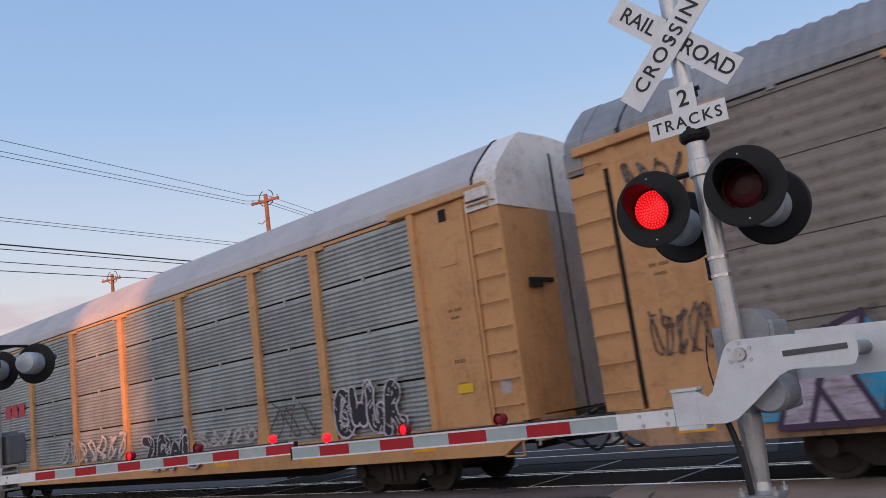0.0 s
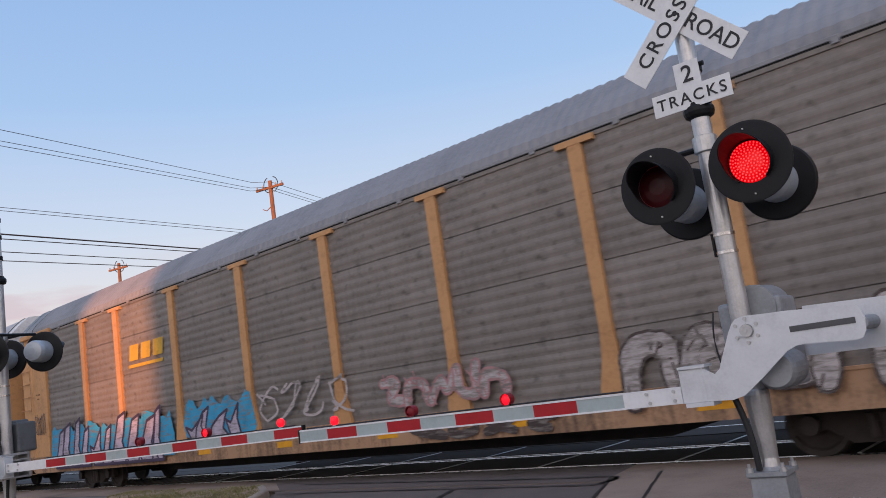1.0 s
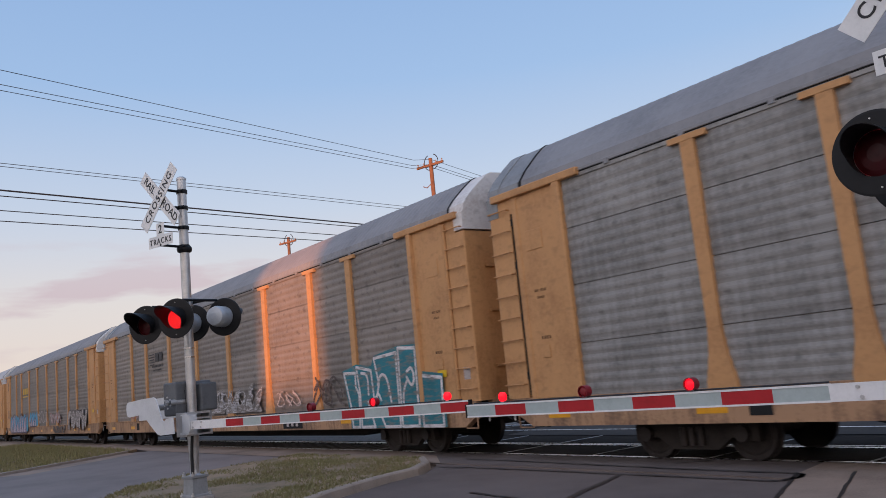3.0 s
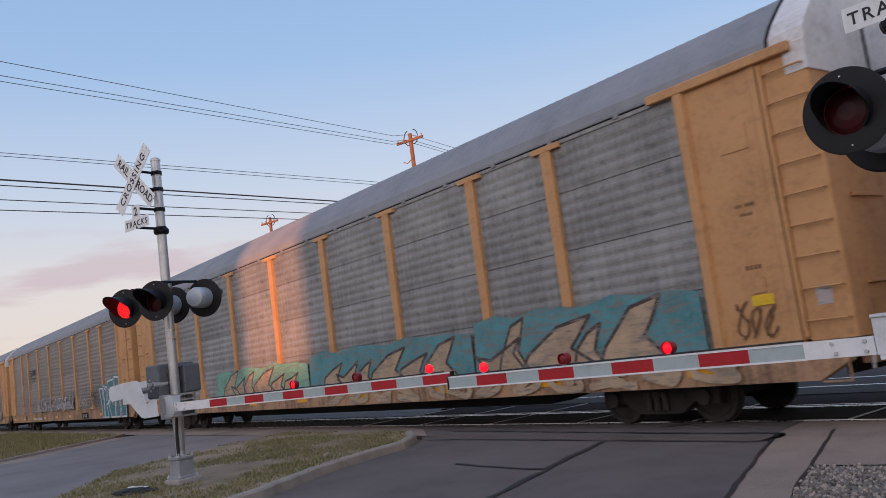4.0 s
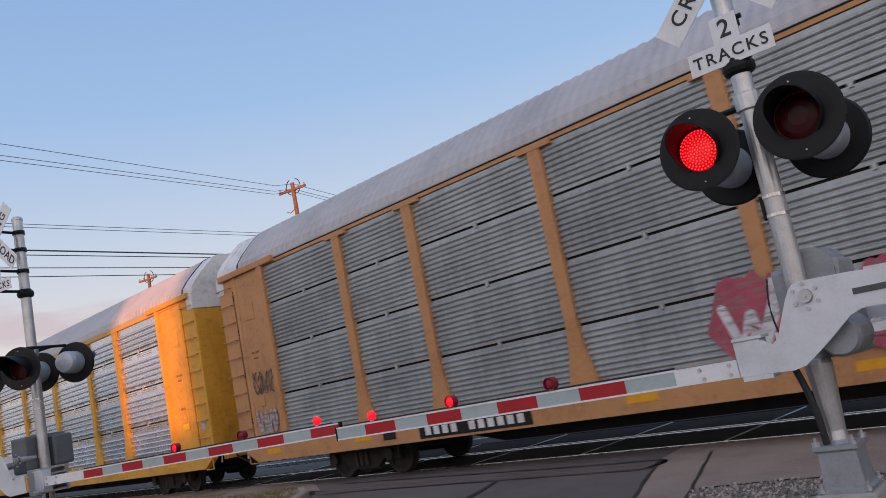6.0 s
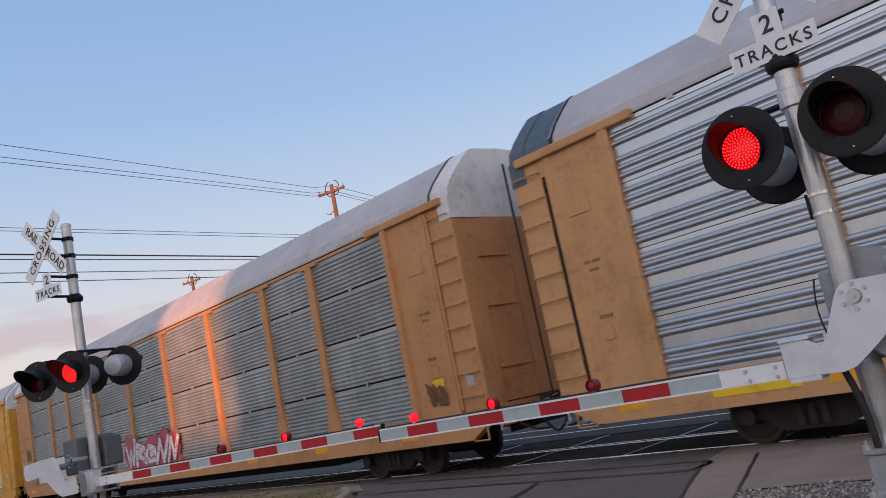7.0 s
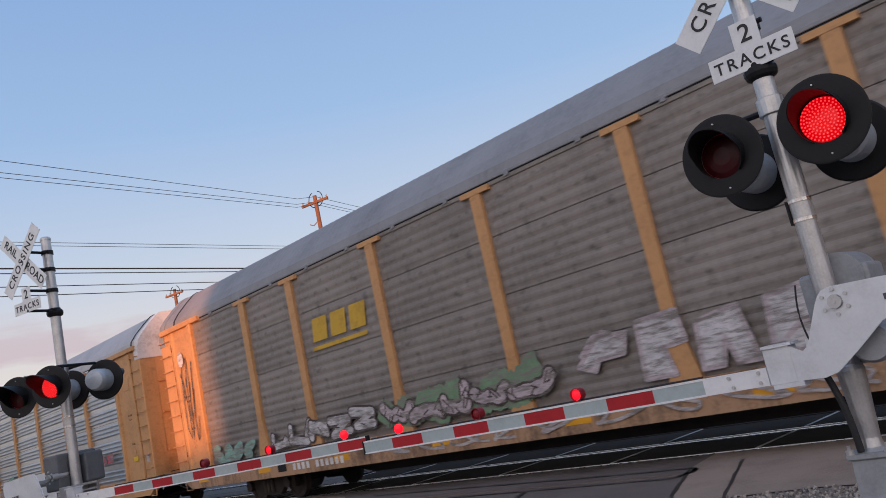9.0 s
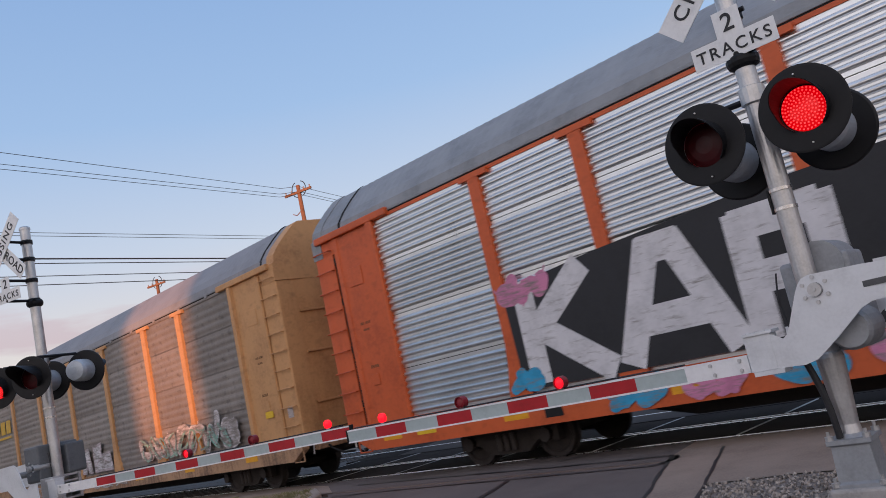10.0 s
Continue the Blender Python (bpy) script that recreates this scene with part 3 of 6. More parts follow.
MIRROR = Matrix.Diagonal((-1, 1, 1, 1))


def both_ends(key, make, name, material, parent, label=""):
    a = piece(name, key, make, material, parent, label=label)

    def flipped():
        bm = make()
        bmesh.ops.transform(bm, matrix=MIRROR, verts=bm.verts)
        bmesh.ops.reverse_faces(bm, faces=bm.faces)
        return bm
    b = piece(name, key + "_b", flipped, material, parent, label=label)
    return a, b


def wheel_bm():
    bm = lathe([(0.0, -0.02), (0.10, -0.05), (0.14, -0.02), (0.30, 0.0), (0.33, -0.03), (0.40, -0.03), (0.405, 0.07), (0.43, 0.08), (0.43, 0.11), (0.30, 0.10), (0.0, 0.1)], seg=28)
    bmesh.ops.rotate(bm, verts=bm.verts, cent=(0, 0, 0), matrix=Matrix.Rotation(radians(-90), 3, 'X'))
    return bm


def truck(parent, x):
    grime = mat("running_gear", (0.04, 0.032, 0.027), 0.85, 0.1, var=0.5, scale=5, fine=30, bump=0.4)
    rim = mat("wheel_steel", (0.055, 0.045, 0.04), 0.6, 0.5, var=0.4, scale=5, bump=0.2)
    tr = new("truck")
    tr.parent = parent
    tr.matrix_basis = pose(x, 0, -LIFT)
    for s, yy in ((1, 0.62), (-1, 3.15 - 0.62)):
        for dx in (-0.88, 0.88):
            m = pose(dx, yy + 0.14 * s, 0.405) @ (Matrix() if s > 0 else Matrix.Rotation(math.pi, 4, 'Z'))
            piece("wheel", "wheel", wheel_bm, rim, tr, m)
        o = [(-1.12, 0.30), (-1.12, 0.55), (-0.72, 0.62), (-0.45, 0.80), (0.45, 0.80), (0.72, 0.62), (1.12, 0.55), (1.12, 0.30), (0.68, 0.36), (0.42, 0.18), (-0.42, 0.18), (-0.68, 0.36)]
        piece("side_frame", "frame%d" % s, lambda: plate(o, yy - 0.09, yy + 0.05), grime, tr, label="cast steel truck side frame")
        for dx in (-0.88, 0.88):
            piece("bearing", "bearing%d" % s, lambda: put(tb((0, yy - 0.17, 0), (0, yy - 0.05, 0), 0.12, 14), Matrix()), rim, tr, pose(dx, 0, 0.42))
        for dx in (-0.16, 0.0, 0.16):
            piece("spring", "spring%d" % s, lambda: tb((0, yy - 0.11, 0.24), (0, yy - 0.11, 0.52), 0.06, 10), rim, tr, pose(dx, 0, 0))
    piece("bolster", "bolster", lambda: bx(-0.2, 0.2, 0.5, 2.65, 0.42, 0.98, bevel=0.03), grime, tr)
    for dx in (-0.88, 0.88):
        piece("axle", "axle", lambda: tb((0, 0.6, 0.405), (0, 2.55, 0.405), 0.08, 12), grime, tr, pose(dx, 0, 0))


def strokes(bm, pts, w, y):
    """A thick painted stroke along a path in x and z, at depth y."""
    for (x1, z1), (x2, z2) in zip(pts, pts[1:]):
        y -= 0.00005
        d = Vector((x2 - x1, z2 - z1))
        if d.length < 1e-4:
            continue
        d.normalize()
        n = Vector((-d.y, d.x)) * w / 2
        ring = []
        for k in range(7):
            a = math.pi * k / 6
            ring.append((x2 + n.x * math.cos(a) + d.x * w / 2 * math.sin(a), z2 + n.y * math.cos(a) + d.y * w / 2 * math.sin(a)))
        for k in range(7):
            a = math.pi * k / 6
            ring.append((x1 - n.x * math.cos(a) - d.x * w / 2 * math.sin(a), z1 - n.y * math.cos(a) - d.y * w / 2 * math.sin(a)))
        f = bm.faces.new([bm.verts.new((x, y, z)) for x, z in ring])
        f.normal_update()
        if f.normal.y > 0:
            f.normal_flip()
    return bm


def rounded(p):
    """Corner cutting: a loose hand-drawn curve."""
    for _ in range(2):
        q = [p[0]]
        for a, b in zip(p, p[1:]):
            q += [(a[0] * .75 + b[0] * .25, a[1] * .75 + b[1] * .25), (a[0] * .25 + b[0] * .75, a[1] * .25 + b[1] * .75)]
        p = q + [p[-1]]
    return p


def clip_low(bm, z=0.40):
    for v in bm.verts:
        v.co.z = max(z, v.co.z)
    return bm


FORMS = (((0, 0), (.08, .9), (.5, 1), (.9, .85), (.96, 0)), ((0, .95), (.9, .92), (.12, .1), (1, .04)), ((0, 0), (.45, 1), (.6, .12), (1, .95)), ((.1, 1), (.08, .12), (.9, 0), (.85, .5)),
         ((.92, .8), (.3, 1), (.05, .5), (.3, .04), (.9, .15), (.95, .52), (.5, .5)), ((.05, 0), (.12, 1), (.85, .75), (.2, .5), (.95, 0)), ((0, 1), (.3, 0), (.52, .7), (.72, 0), (1, 1)))


def throw_up(car, seed, x0, x1, z0, z1, fill, line, cloud=None, letters=5, bold=0.3, name="graffiti", sharp=False):
    """Sprayed letter-like forms: a cloud, an outline, a fill and inner lines, each a thin coat."""
    rng = random.Random(seed)
    w = (x1 - x0) / letters
    bold = min(bold * 0.8, w * 0.34)
    if cloud:
        bm = bmesh.new()
        n_ = max(8, int((x1 - x0 + .4) / 0.06))
        hi = lo = None
        top, low = z1, z0
        for i in range(n_ + 1):
            x = x0 - .2 + (x1 - x0 + .4) * i / n_
            e = min(1.0, min(i, n_ - i) / 5)
            top += rng.uniform(-.09, .09) + (z1 + .08 - top) * .12
            low += rng.uniform(-.05, .05) + (z0 - low) * .2
            m_ = (z0 + z1) / 2
            a, b = bm.verts.new((x, -0.082, m_ + (top - m_) * e)), bm.verts.new((x, -0.082, m_ + (low - m_) * e))
            if hi:
                f = bm.faces.new((lo, b, a, hi))
                f.normal_update()
                if f.normal.y > 0:
                    f.normal_flip()
            hi, lo = a, b
        tagged(part(name, clip_low(bm), cloud, car, "sprayed paint background"), kind="stuff")
    b1, b2, b3 = bmesh.new(), bmesh.new(), bmesh.new()
    for i in range(letters):
        form = rng.choice(FORMS)
        lean = rng.uniform(-.05, .28)
        h0, h1 = z0 + bold * .4 + rng.uniform(0, .1), z1 - bold * .4 - rng.uniform(0, .2)
        a, ww = x0 + w * i + bold * .3, w * rng.uniform(.92, 1.18) - bold * .4
        p = [(a + ww * u + lean * (v - .4) * (h1 - h0) * .5 + rng.uniform(-.05, .05) * w, h0 + v * (h1 - h0) + rng.uniform(-.05, .05)) for u, v in form]
        if rng.random() < .5:
            p.append((p[-1][0] + rng.uniform(-.05, .25) * w, p[-1][1] + rng.uniform(.05, .25)))
        p = p if sharp else rounded(p)
        y = -0.088 - 0.005 * i
        for q1, q2 in zip(p, p[1:]):
            y -= 0.00005
            k = bold * rng.uniform(.72, 1.15)
            strokes(b1, [q1, q2], k + 0.085, y)
            strokes(b2, [q1, q2], k, y - 0.0016)
            if rng.random() < .45:
                m_ = ((q1[0] + q2[0]) / 2 + rng.uniform(-.3, .3) * k, (q1[1] + q2[1]) / 2)
                strokes(b3, [m_, (m_[0] + rng.uniform(-.15, .15), m_[1] + rng.uniform(-.2, .2))], 0.03, y - 0.0032)
    tagged(part(name, clip_low(b1), line, car, "sprayed outline"), kind="stuff")
    tagged(part(name, clip_low(b2), fill, car, "sprayed letter-like fill"), kind="stuff")
    tagged(part(name, clip_low(b3), line, car, "sprayed inner lines"), kind="stuff")


def scrawl(car, seed, x0, x1, z0, z1, paint, w=0.04, n=4, y=-0.088):
    rng = random.Random(seed)
    bm = bmesh.new()
    for i in range(n):
        a = x0 + (x1 - x0) * (i + .5) / n
        q = (x1 - x0) / n * .55
        p = []
        for k in range(14):
            t_ = k / 13 * 6.283 * rng.uniform(.9, 1.3)
            p.append((a + q * math.sin(t_ * 1.3 + seed) * rng.uniform(.6, 1), z0 + (z1 - z0) * (.5 + .5 * math.cos(t_ + i)) * rng.uniform(.75, 1)))
        strokes(bm, rounded(p), w, y - 0.0031 * i)
    tagged(part("graffiti", clip_low(bm), paint, car, "thin sprayed scrawl"), kind="stuff")


def bars(car, x0, x1, z0, z1, paint, words=(4, 6), y=-0.016, name="lettering", gap=0.4):
    """Unreadable stencilled marks as plain bars."""
    bm = bmesh.new()
    n = sum(words) + len(words) - 1
    cell = (x1 - x0) / n
    i = 0
    for wd in words:
        for _ in range(wd):
            a = x0 + i * cell
            box(bm, a + cell * gap / 2, a + cell * (1 - gap / 2), y - 0.002, y, z0, z1)
            i += 1
        i += 1
    return tagged(part(name, bm, paint, car, "stencilled bars"), kind="stuff")


def paint(name, c, rough=0.6, streak=0.14, var=0.2):
    return mat(name, c, rough, var=var, scale=0.9, fine=18, bump=0.05, streak=streak, dents=0.28, dark=tuple(v * k for v, k in zip(c, (0.72, 0.66, 0.62))))


REFLECT = paint("reflector_yellow", (0.72, 0.33, 0.015), 0.4, var=0.4)
TAN = paint("weathered_tan_paint", (0.52, 0.275, 0.115))
STAINED = mat("rust_stained_tan", (0.33, 0.195, 0.11), 0.78, var=0.5, scale=1.1, fine=22, bump=0.15, streak=0.5, dark=(0.11, 0.065, 0.045))
YELLOW = paint("armour_yellow_paint", (0.62, 0.31, 0.035), 0.5)
RUSTY = paint("faded_tan_paint", (0.48, 0.235, 0.095))
ORANGE = paint("orange_red_paint", (0.55, 0.10, 0.025), 0.5)
BROWN = mat("brown_grey_galvanized", (0.235, 0.203, 0.176), 0.62, 0.15, var=0.3, scale=0.9, fine=25, bump=0.1, streak=0.28, rnd=0.10, dents=0.6)
DARKBROWN = mat("dark_brown_galvanized", (0.212, 0.183, 0.159), 0.65, 0.12, var=0.3, scale=0.9, fine=25, bump=0.1, streak=0.28, rnd=0.08, dents=0.6)
GREY = mat("dull_galvanized", (0.34, 0.35, 0.34), 0.45, 0.5, var=0.3, scale=0.9, fine=25, bump=0.08, streak=0.4, rnd=0.10)
MIDGREY = mat("aged_galvanized", (0.255, 0.245, 0.23), 0.6, 0.2, var=0.35, scale=0.9, fine=25, bump=0.08, streak=0.45, rnd=0.10, dents=0.5)
BRIGHT = mat("bright_galvanized", (0.69, 0.705, 0.715), 0.26, 0.9, var=0.10, scale=1.2, fine=30, bump=0.04, streak=0.08, rnd=0.16, holes=True)
# BRIGHT at a lower base tone, for car 8
LOWERBRIGHT = mat("lower_bright_galvanized", (0.66, 0.665, 0.66), 0.31, 0.88, var=0.14, scale=1.2, fine=30, bump=0.06, streak=0.18, rnd=0.12)
# SILVERY's base is lowered in place of dark surroundings to reflect
SILVERY = mat("dimmed_galvanized", (0.46, 0.485, 0.505), 0.32, 0.88, var=0.2, scale=1.2, fine=30, bump=0.05, streak=0.15, rnd=0.14)
TEALCAP = mat("roof_cap_dark", (0.085, 0.115, 0.14), 0.6, var=0.3, scale=1.5, streak=0.2)
ROOFGREY = mat("roof_grey", (0.25, 0.25, 0.26), 0.72, 0.1, var=0.25, scale=0.8, fine=20, bump=0.06, streak=0.2)
ROOFPALE = mat("roof_pale", (0.44, 0.42, 0.42), 0.68, 0.12, var=0.2, scale=0.8, fine=20, bump=0.06, streak=0.2)
CAPGREY = mat("roof_cap_grey", (0.24, 0.25, 0.26), 0.6, var=0.3, scale=1.5, streak=0.2)
WHITE = paint("chalky_white_paint", (0.66, 0.64, 0.62), 0.6)
# black parts, and black painted into gaps and slots for their shade
BLACK = mat("black_and_gap_shade", (0.012, 0.012, 0.012), 0.9, var=0.3, bump=0)
UNDER = mat("underframe", (0.035, 0.03, 0.027), 0.9, var=0.4, scale=3, bump=0.3)
# grey tone of the far door leaf on two cars
LEAFGREY = mat("leaf_grey", (0.36, 0.32, 0.29), 0.7, var=0.35, scale=1.2, fine=20, bump=0.08, streak=0.3)
DARKMARK = mat("stencil_brown", (0.14, 0.07, 0.03), 0.8, var=0.4, scale=9)
SP = {n: mat("spray_" + n, c, 0.6, var=0.35, scale=2.5, fine=30, bump=0.05, patch=0.0 if n in ("black", "red") else 0.3) for n, c in dict(
    black=(0.02, 0.02, 0.022), white=(0.62, 0.60, 0.60), silver=(0.50, 0.46, 0.50), teal=(0.02, 0.17, 0.21), blue=(0.03, 0.30, 0.50), gold=(0.42, 0.30, 0.19),
    pink=(0.55, 0.20, 0.33), red=(0.45, 0.03, 0.05), green=(0.10, 0.22, 0.10), mint=(0.16, 0.36, 0.26), rose=(0.40, 0.20, 0.20), pale=(0.46, 0.40, 0.38), brown=(0.06, 0.04, 0.035), lilac=(0.44, 0.38, 0.46)).items()}


FADED = {n: mat("faded_spray_" + n, c, 0.7, var=0.4, scale=2.5, fine=30, bump=0.05, patch=0.5) for n, c in dict(
    white=(0.55, 0.52, 0.52), pinkish=(0.46, 0.38, 0.39), teal=(0.10, 0.27, 0.29), mint=(0.22, 0.40, 0.32), green=(0.16, 0.27, 0.15), red=(0.42, 0.06, 0.09), pale=(0.44, 0.39, 0.37)).items()}


def rail_car(spec):
    frame_, sheet_, roof_, cap, end_top, style = spec["frame"], spec["sheet"], spec["roof"], spec["cap"], spec["end"], spec["style"]
    car = thing("autorack_car", Matrix(), spec["label"], "rail car", "rail cars of the passing train")
    pitch, depth, flat = {"fine": (0.085, 0.028, ()), "bold": (0.135, 0.046, ((0.84, 1.0),)), "old": (0.165, 0.012, ()), "close": (0.118, 0.042, ()), "wide": (0.13, 0.042, ((0.42, 0.64),))}[style]
    # floor, underframe and sills
    piece("side_sill", "sill", lambda: put(plate([(-14.0, 0.62), (-13.6, 0.40), (13.6, 0.40), (14.0, 0.62), (14.05, 0.86), (-14.05, 0.86)], -0.012, 0.16), Matrix()), spec.get("sill", frame_), car)
    piece("far_sill", "farsill", lambda: plate([(-14.0, 0.62), (-13.6, 0.40), (13.6, 0.40), (14.0, 0.62), (14.05, 0.95), (-14.05, 0.95)], 2.99, 3.15), frame_, car)
    piece("sill_cap", "sillcap", lambda: bx(-14.05, 14.05, -0.03, 0.1, 0.845, 0.895, bevel=0.008), spec.get("sill", frame_), car)
    piece("floor", "floor", lambda: bx(-14.0, 14.0, 0.16, 2.99, 0.82, 0.94), UNDER, car)
    piece("centre_sill", "centre", lambda: plate([(-14.3, 0.45), (-8.9, 0.42), (-7.4, 0.10), (7.4, 0.10), (8.9, 0.42), (14.3, 0.45), (14.3, 0.82), (-14.3, 0.82)], 1.28, 1.87), UNDER, car)
    for x in (-6.0, -2.0, 2.4, 6.4):
        piece("cross_bearer", "bearer", lambda: bx(-0.12, 0.12, 0.16, 2.99, 0.5, 0.82), UNDER, car, pose(x, 0, 0))
    piece("brake_tank", "tank", lambda: put(lathe([(0, -0.5), (0.16, -0.48), (0.2, -0.4), (0.2, 0.4), (0.16, 0.48), (0, 0.5)], 18), Matrix.Rotation(radians(90), 4, 'Y')), UNDER, car, pose(4.2, 0.8, 0.6))
    # side sheets, one by one
    edges = [-12.21] + [p for p in POSTS[1:-1]] + [12.21]
    for bay, (a, b) in enumerate(zip(edges, edges[1:])):
        w = b - a
        for r, (z0, z1) in enumerate(SHEETS):
            if spec.get("logo") == "shield" and bay == 1 and r >= 2:
                continue
            zz0, zz1 = (z0 - 0.014, z1 + 0.014) if style in ("old", "wide", "close") else (z0, z1)
            key = "sheet_%s_%d_%.2f" % (style, r, w)
            piece("side_sheet", key, lambda: corrugated(w, zz0, zz1, pitch, depth, flat), sheet_, car, pose((a + b) / 2, 0.0, 0))
        for z in (1.755, 2.735, 3.705):
            if style in ("fine", "bold"):
                piece("clip", "clip", lambda: bx(-0.03, 0.03, -0.03, 0.02, -0.05, 0.05, bevel=0.006), sheet_, car, pose((a + b) / 2, 0, z))
    # backing added behind the sheets; its black stands in for the slots' shade
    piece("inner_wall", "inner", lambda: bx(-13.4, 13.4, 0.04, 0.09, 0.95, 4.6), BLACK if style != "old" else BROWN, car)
    piece("far_wall", "farwall", lambda: bx(-14.0, 14.0, 3.03, 3.12, 0.95, 4.6), sheet_, car)
    for x in POSTS[1:-1]:
        piece("post", *(("post_plain", post_bm) if style == "bold" else ("post", capped_post_bm)), frame_, car, pose(x, 0, 0))
    # top rail, with a black strip put in for the shade of its slots
    if style == "bold":
        piece("top_rail", "toprail_bold", lambda: bx(-13.5, 13.5, -0.05, 0.12, 4.49, 4.603, bevel=0.006), frame_, car)
    else:
        piece("top_rail", "toprail", lambda: bx(-13.5, 13.5, -0.02, 0.12, 4.525, 4.585), sheet_ if style in ("old", "wide") else frame_, car)
    piece("slot_line", "slotline", lambda: bx(-13.4, 13.4, -0.008, 0.1, 4.58, 4.62), BLACK, car)
    piece("eave", "eave", lambda: bx(-13.4, 13.7, -0.025, 0.15, 4.612, 4.67, bevel=0.008), roof_, car)
    for i in range(18 if style in ("old", "wide") else 0):
        piece("roof_bracket", "bracket", lambda: bx(-0.05, 0.05, -0.045, 0.0, 4.56, 4.66, bevel=0.008), roof_, car, pose(-12.6 + 1.482 * i, 0, 0))
    # two brown cars' roofs are flattened to fit their outline in the camera's view
    flatter = Matrix.Translation((0, 0, 4.66 * 0.08)) @ Matrix.Diagonal((1, 1, 0.92, 1)) if sheet_ in (BROWN, DARKBROWN) and not spec.get("smooth") else Matrix()
    rib = 0.0035 if spec.get("smooth") else 0.02
    piece("roof", "roof%.4f" % rib, lambda: roof_bm(rib), roof_, car, flatter, label="ribbed metal roof")
    piece("roof_end", "rearcap", rear_cap_bm, spec.get("rear_cap", end_top), car, flatter)
    piece("roof_end", "forecap", fore_cap_bm, cap, car, flatter)
    piece("roof_seam", "rearseam", rear_seam_bm, BLACK, car, flatter)
    piece("roof_seam", "foreseam", fore_seam_bm, BLACK, car, flatter)
    piece("end_wall", "endwall", end_wall_bm, end_top, car, flatter, label="painted upper end wall")
    piece("end_wall", "endwall_b", lambda: put(end_wall_bm(), Matrix.Rotation(math.pi, 4, 'Z') @ Matrix.Translation((0, -3.15, 0))), cap, car, flatter)
    # ends
    both_ends("endpanel", end_panel_bm, "end_panel", frame_, car)
    both_ends("endpocket", lambda: bx(12.80, 13.22, -0.044, -0.031, 3.50, 3.86, bevel=0.006), "end_pocket", frame_, car)
    both_ends("endcover", lambda: bx(12.9, 13.1, -0.046, -0.031, 1.58, 1.79, bevel=0.006), "end_cover", frame_, car)
    for s_ in (-1, 1):
        for z_ in (1.3, 2.35, 3.3, 4.1) if s_ < 0 else ():
            piece("hinge", "hinge", lambda: bx(-0.05, 0.05, -0.03, 0.03, -0.07, 0.07, bevel=0.012), BLACK, car, pose(s_ * 13.54, 0.0, z_))
    for i in range(9):
        piece("reflector", "reflector", lambda: bx(-0.26, 0.26, -0.0165, -0.0125, -0.06, 0.06), REFLECT, car, pose(-12.9 + 3.1 * i, 0, 0.60))
    both_ends("endrail", lambda: put(bx(11.75, 14.02, -0.11, 0.05, 4.54, 4.68, bevel=0.02), Matrix()), "end_rail", frame_, car)
    both_ends("cornertop", lambda: bx(13.50, 13.91, -0.022, 0.3, 4.262, 4.62), "corner_top", frame_, car)
    both_ends("corner", corner_bm, "corner_post", spec.get("corner", frame_), car)
    # black filler takes the place of the shade inside the door gap
    piece("door_gap", "doorgap", lambda: bx(-13.59, -13.49, -0.005, 0.1, 0.95, 4.58), BLACK, car)
    piece("door_jamb", "doorjamb", lambda: tube(bx(13.49, 13.59, -0.012, 0.1, 0.92, 4.56), (13.545, -0.045, 0.95), (13.545, -0.045, 4.5), 0.034, 8), frame_, car)
    both_ends("nearleaf", lambda: leaf_bm(0.42, 1.26), "end_door", spec.get("door", frame_), car)
    both_ends("farleaf", lambda: leaf_bm(1.275, 2.73), "end_door", spec.get("leaf", spec.get("door", frame_)), car)
    for z in () if "leaf" in spec else (1.55, 2.65, 3.55):
        piece("door_rib", "doorrib", lambda: bx(14.16, 14.226, 0.46, 1.24, -0.025, 0.025, bevel=0.006), frame_, car, pose(0, 0, z))
    piece("door_seam", "doorseam", lambda: bx(14.15, 14.225, 1.58, 1.61, 0.95, 5.3), BLACK, car)
    if spec.get("latch"):
        piece("latch", "latch", lambda: box(bx(14.18, 14.25, 0.50, 1.12, 3.02, 3.09, bevel=0.01), 14.18, 14.25, 0.50, 0.80, 2.93, 3.02), BLACK, car)
        piece("end_bracket", "endbracket", lambda: box(bx(13.62, 14.06, -0.13, -0.04, 4.42, 4.60, bevel=0.012), 13.55, 14.0, -0.075, -0.03, 4.26, 4.40), WHITE, car)
        # black block on the panel's face, in place of a shaded notch
        part("notch", bx(12.92, 13.08, -0.045, -0.03, 4.26, 4.46), BLACK, car)
    for s in (1, -1):
        lad = new("ladder")
        lad.parent = car
        for i in range(9):
            piece("rung", "rung%d" % s, lambda: put(tube(tube(tb((s * 13.62, -0.10, 0), (s * 14.13, -0.10, 0), 0.014, 6), (s * 13.62, -0.10, 0), (s * 13.62, 0.0, 0), 0.014, 6), (s * 14.13, -0.10, 0), (s * 14.13, 0.0, 0), 0.014, 6), Matrix()), spec.get("corner", frame_), lad, pose(0, 0, 1.15 + 0.4 * i))
        piece("coupler", "coupler%d" % s, lambda: box(box(bmesh.new(), *sorted((s * 14.25, s * 14.62)), 1.47, 1.68, 0.66, 0.86, bevel=0.03), *sorted((s * 14.6, s * 14.82)), 1.38, 1.78, 0.6, 0.92, bevel=0.05), UNDER, car)
        piece("end_sill", "endsill%d" % s, lambda: bx(*sorted((s * 14.0, s * 14.18)), 0.3, 2.85, 0.55, 0.93, bevel=0.02), spec.get("sill", frame_), car)
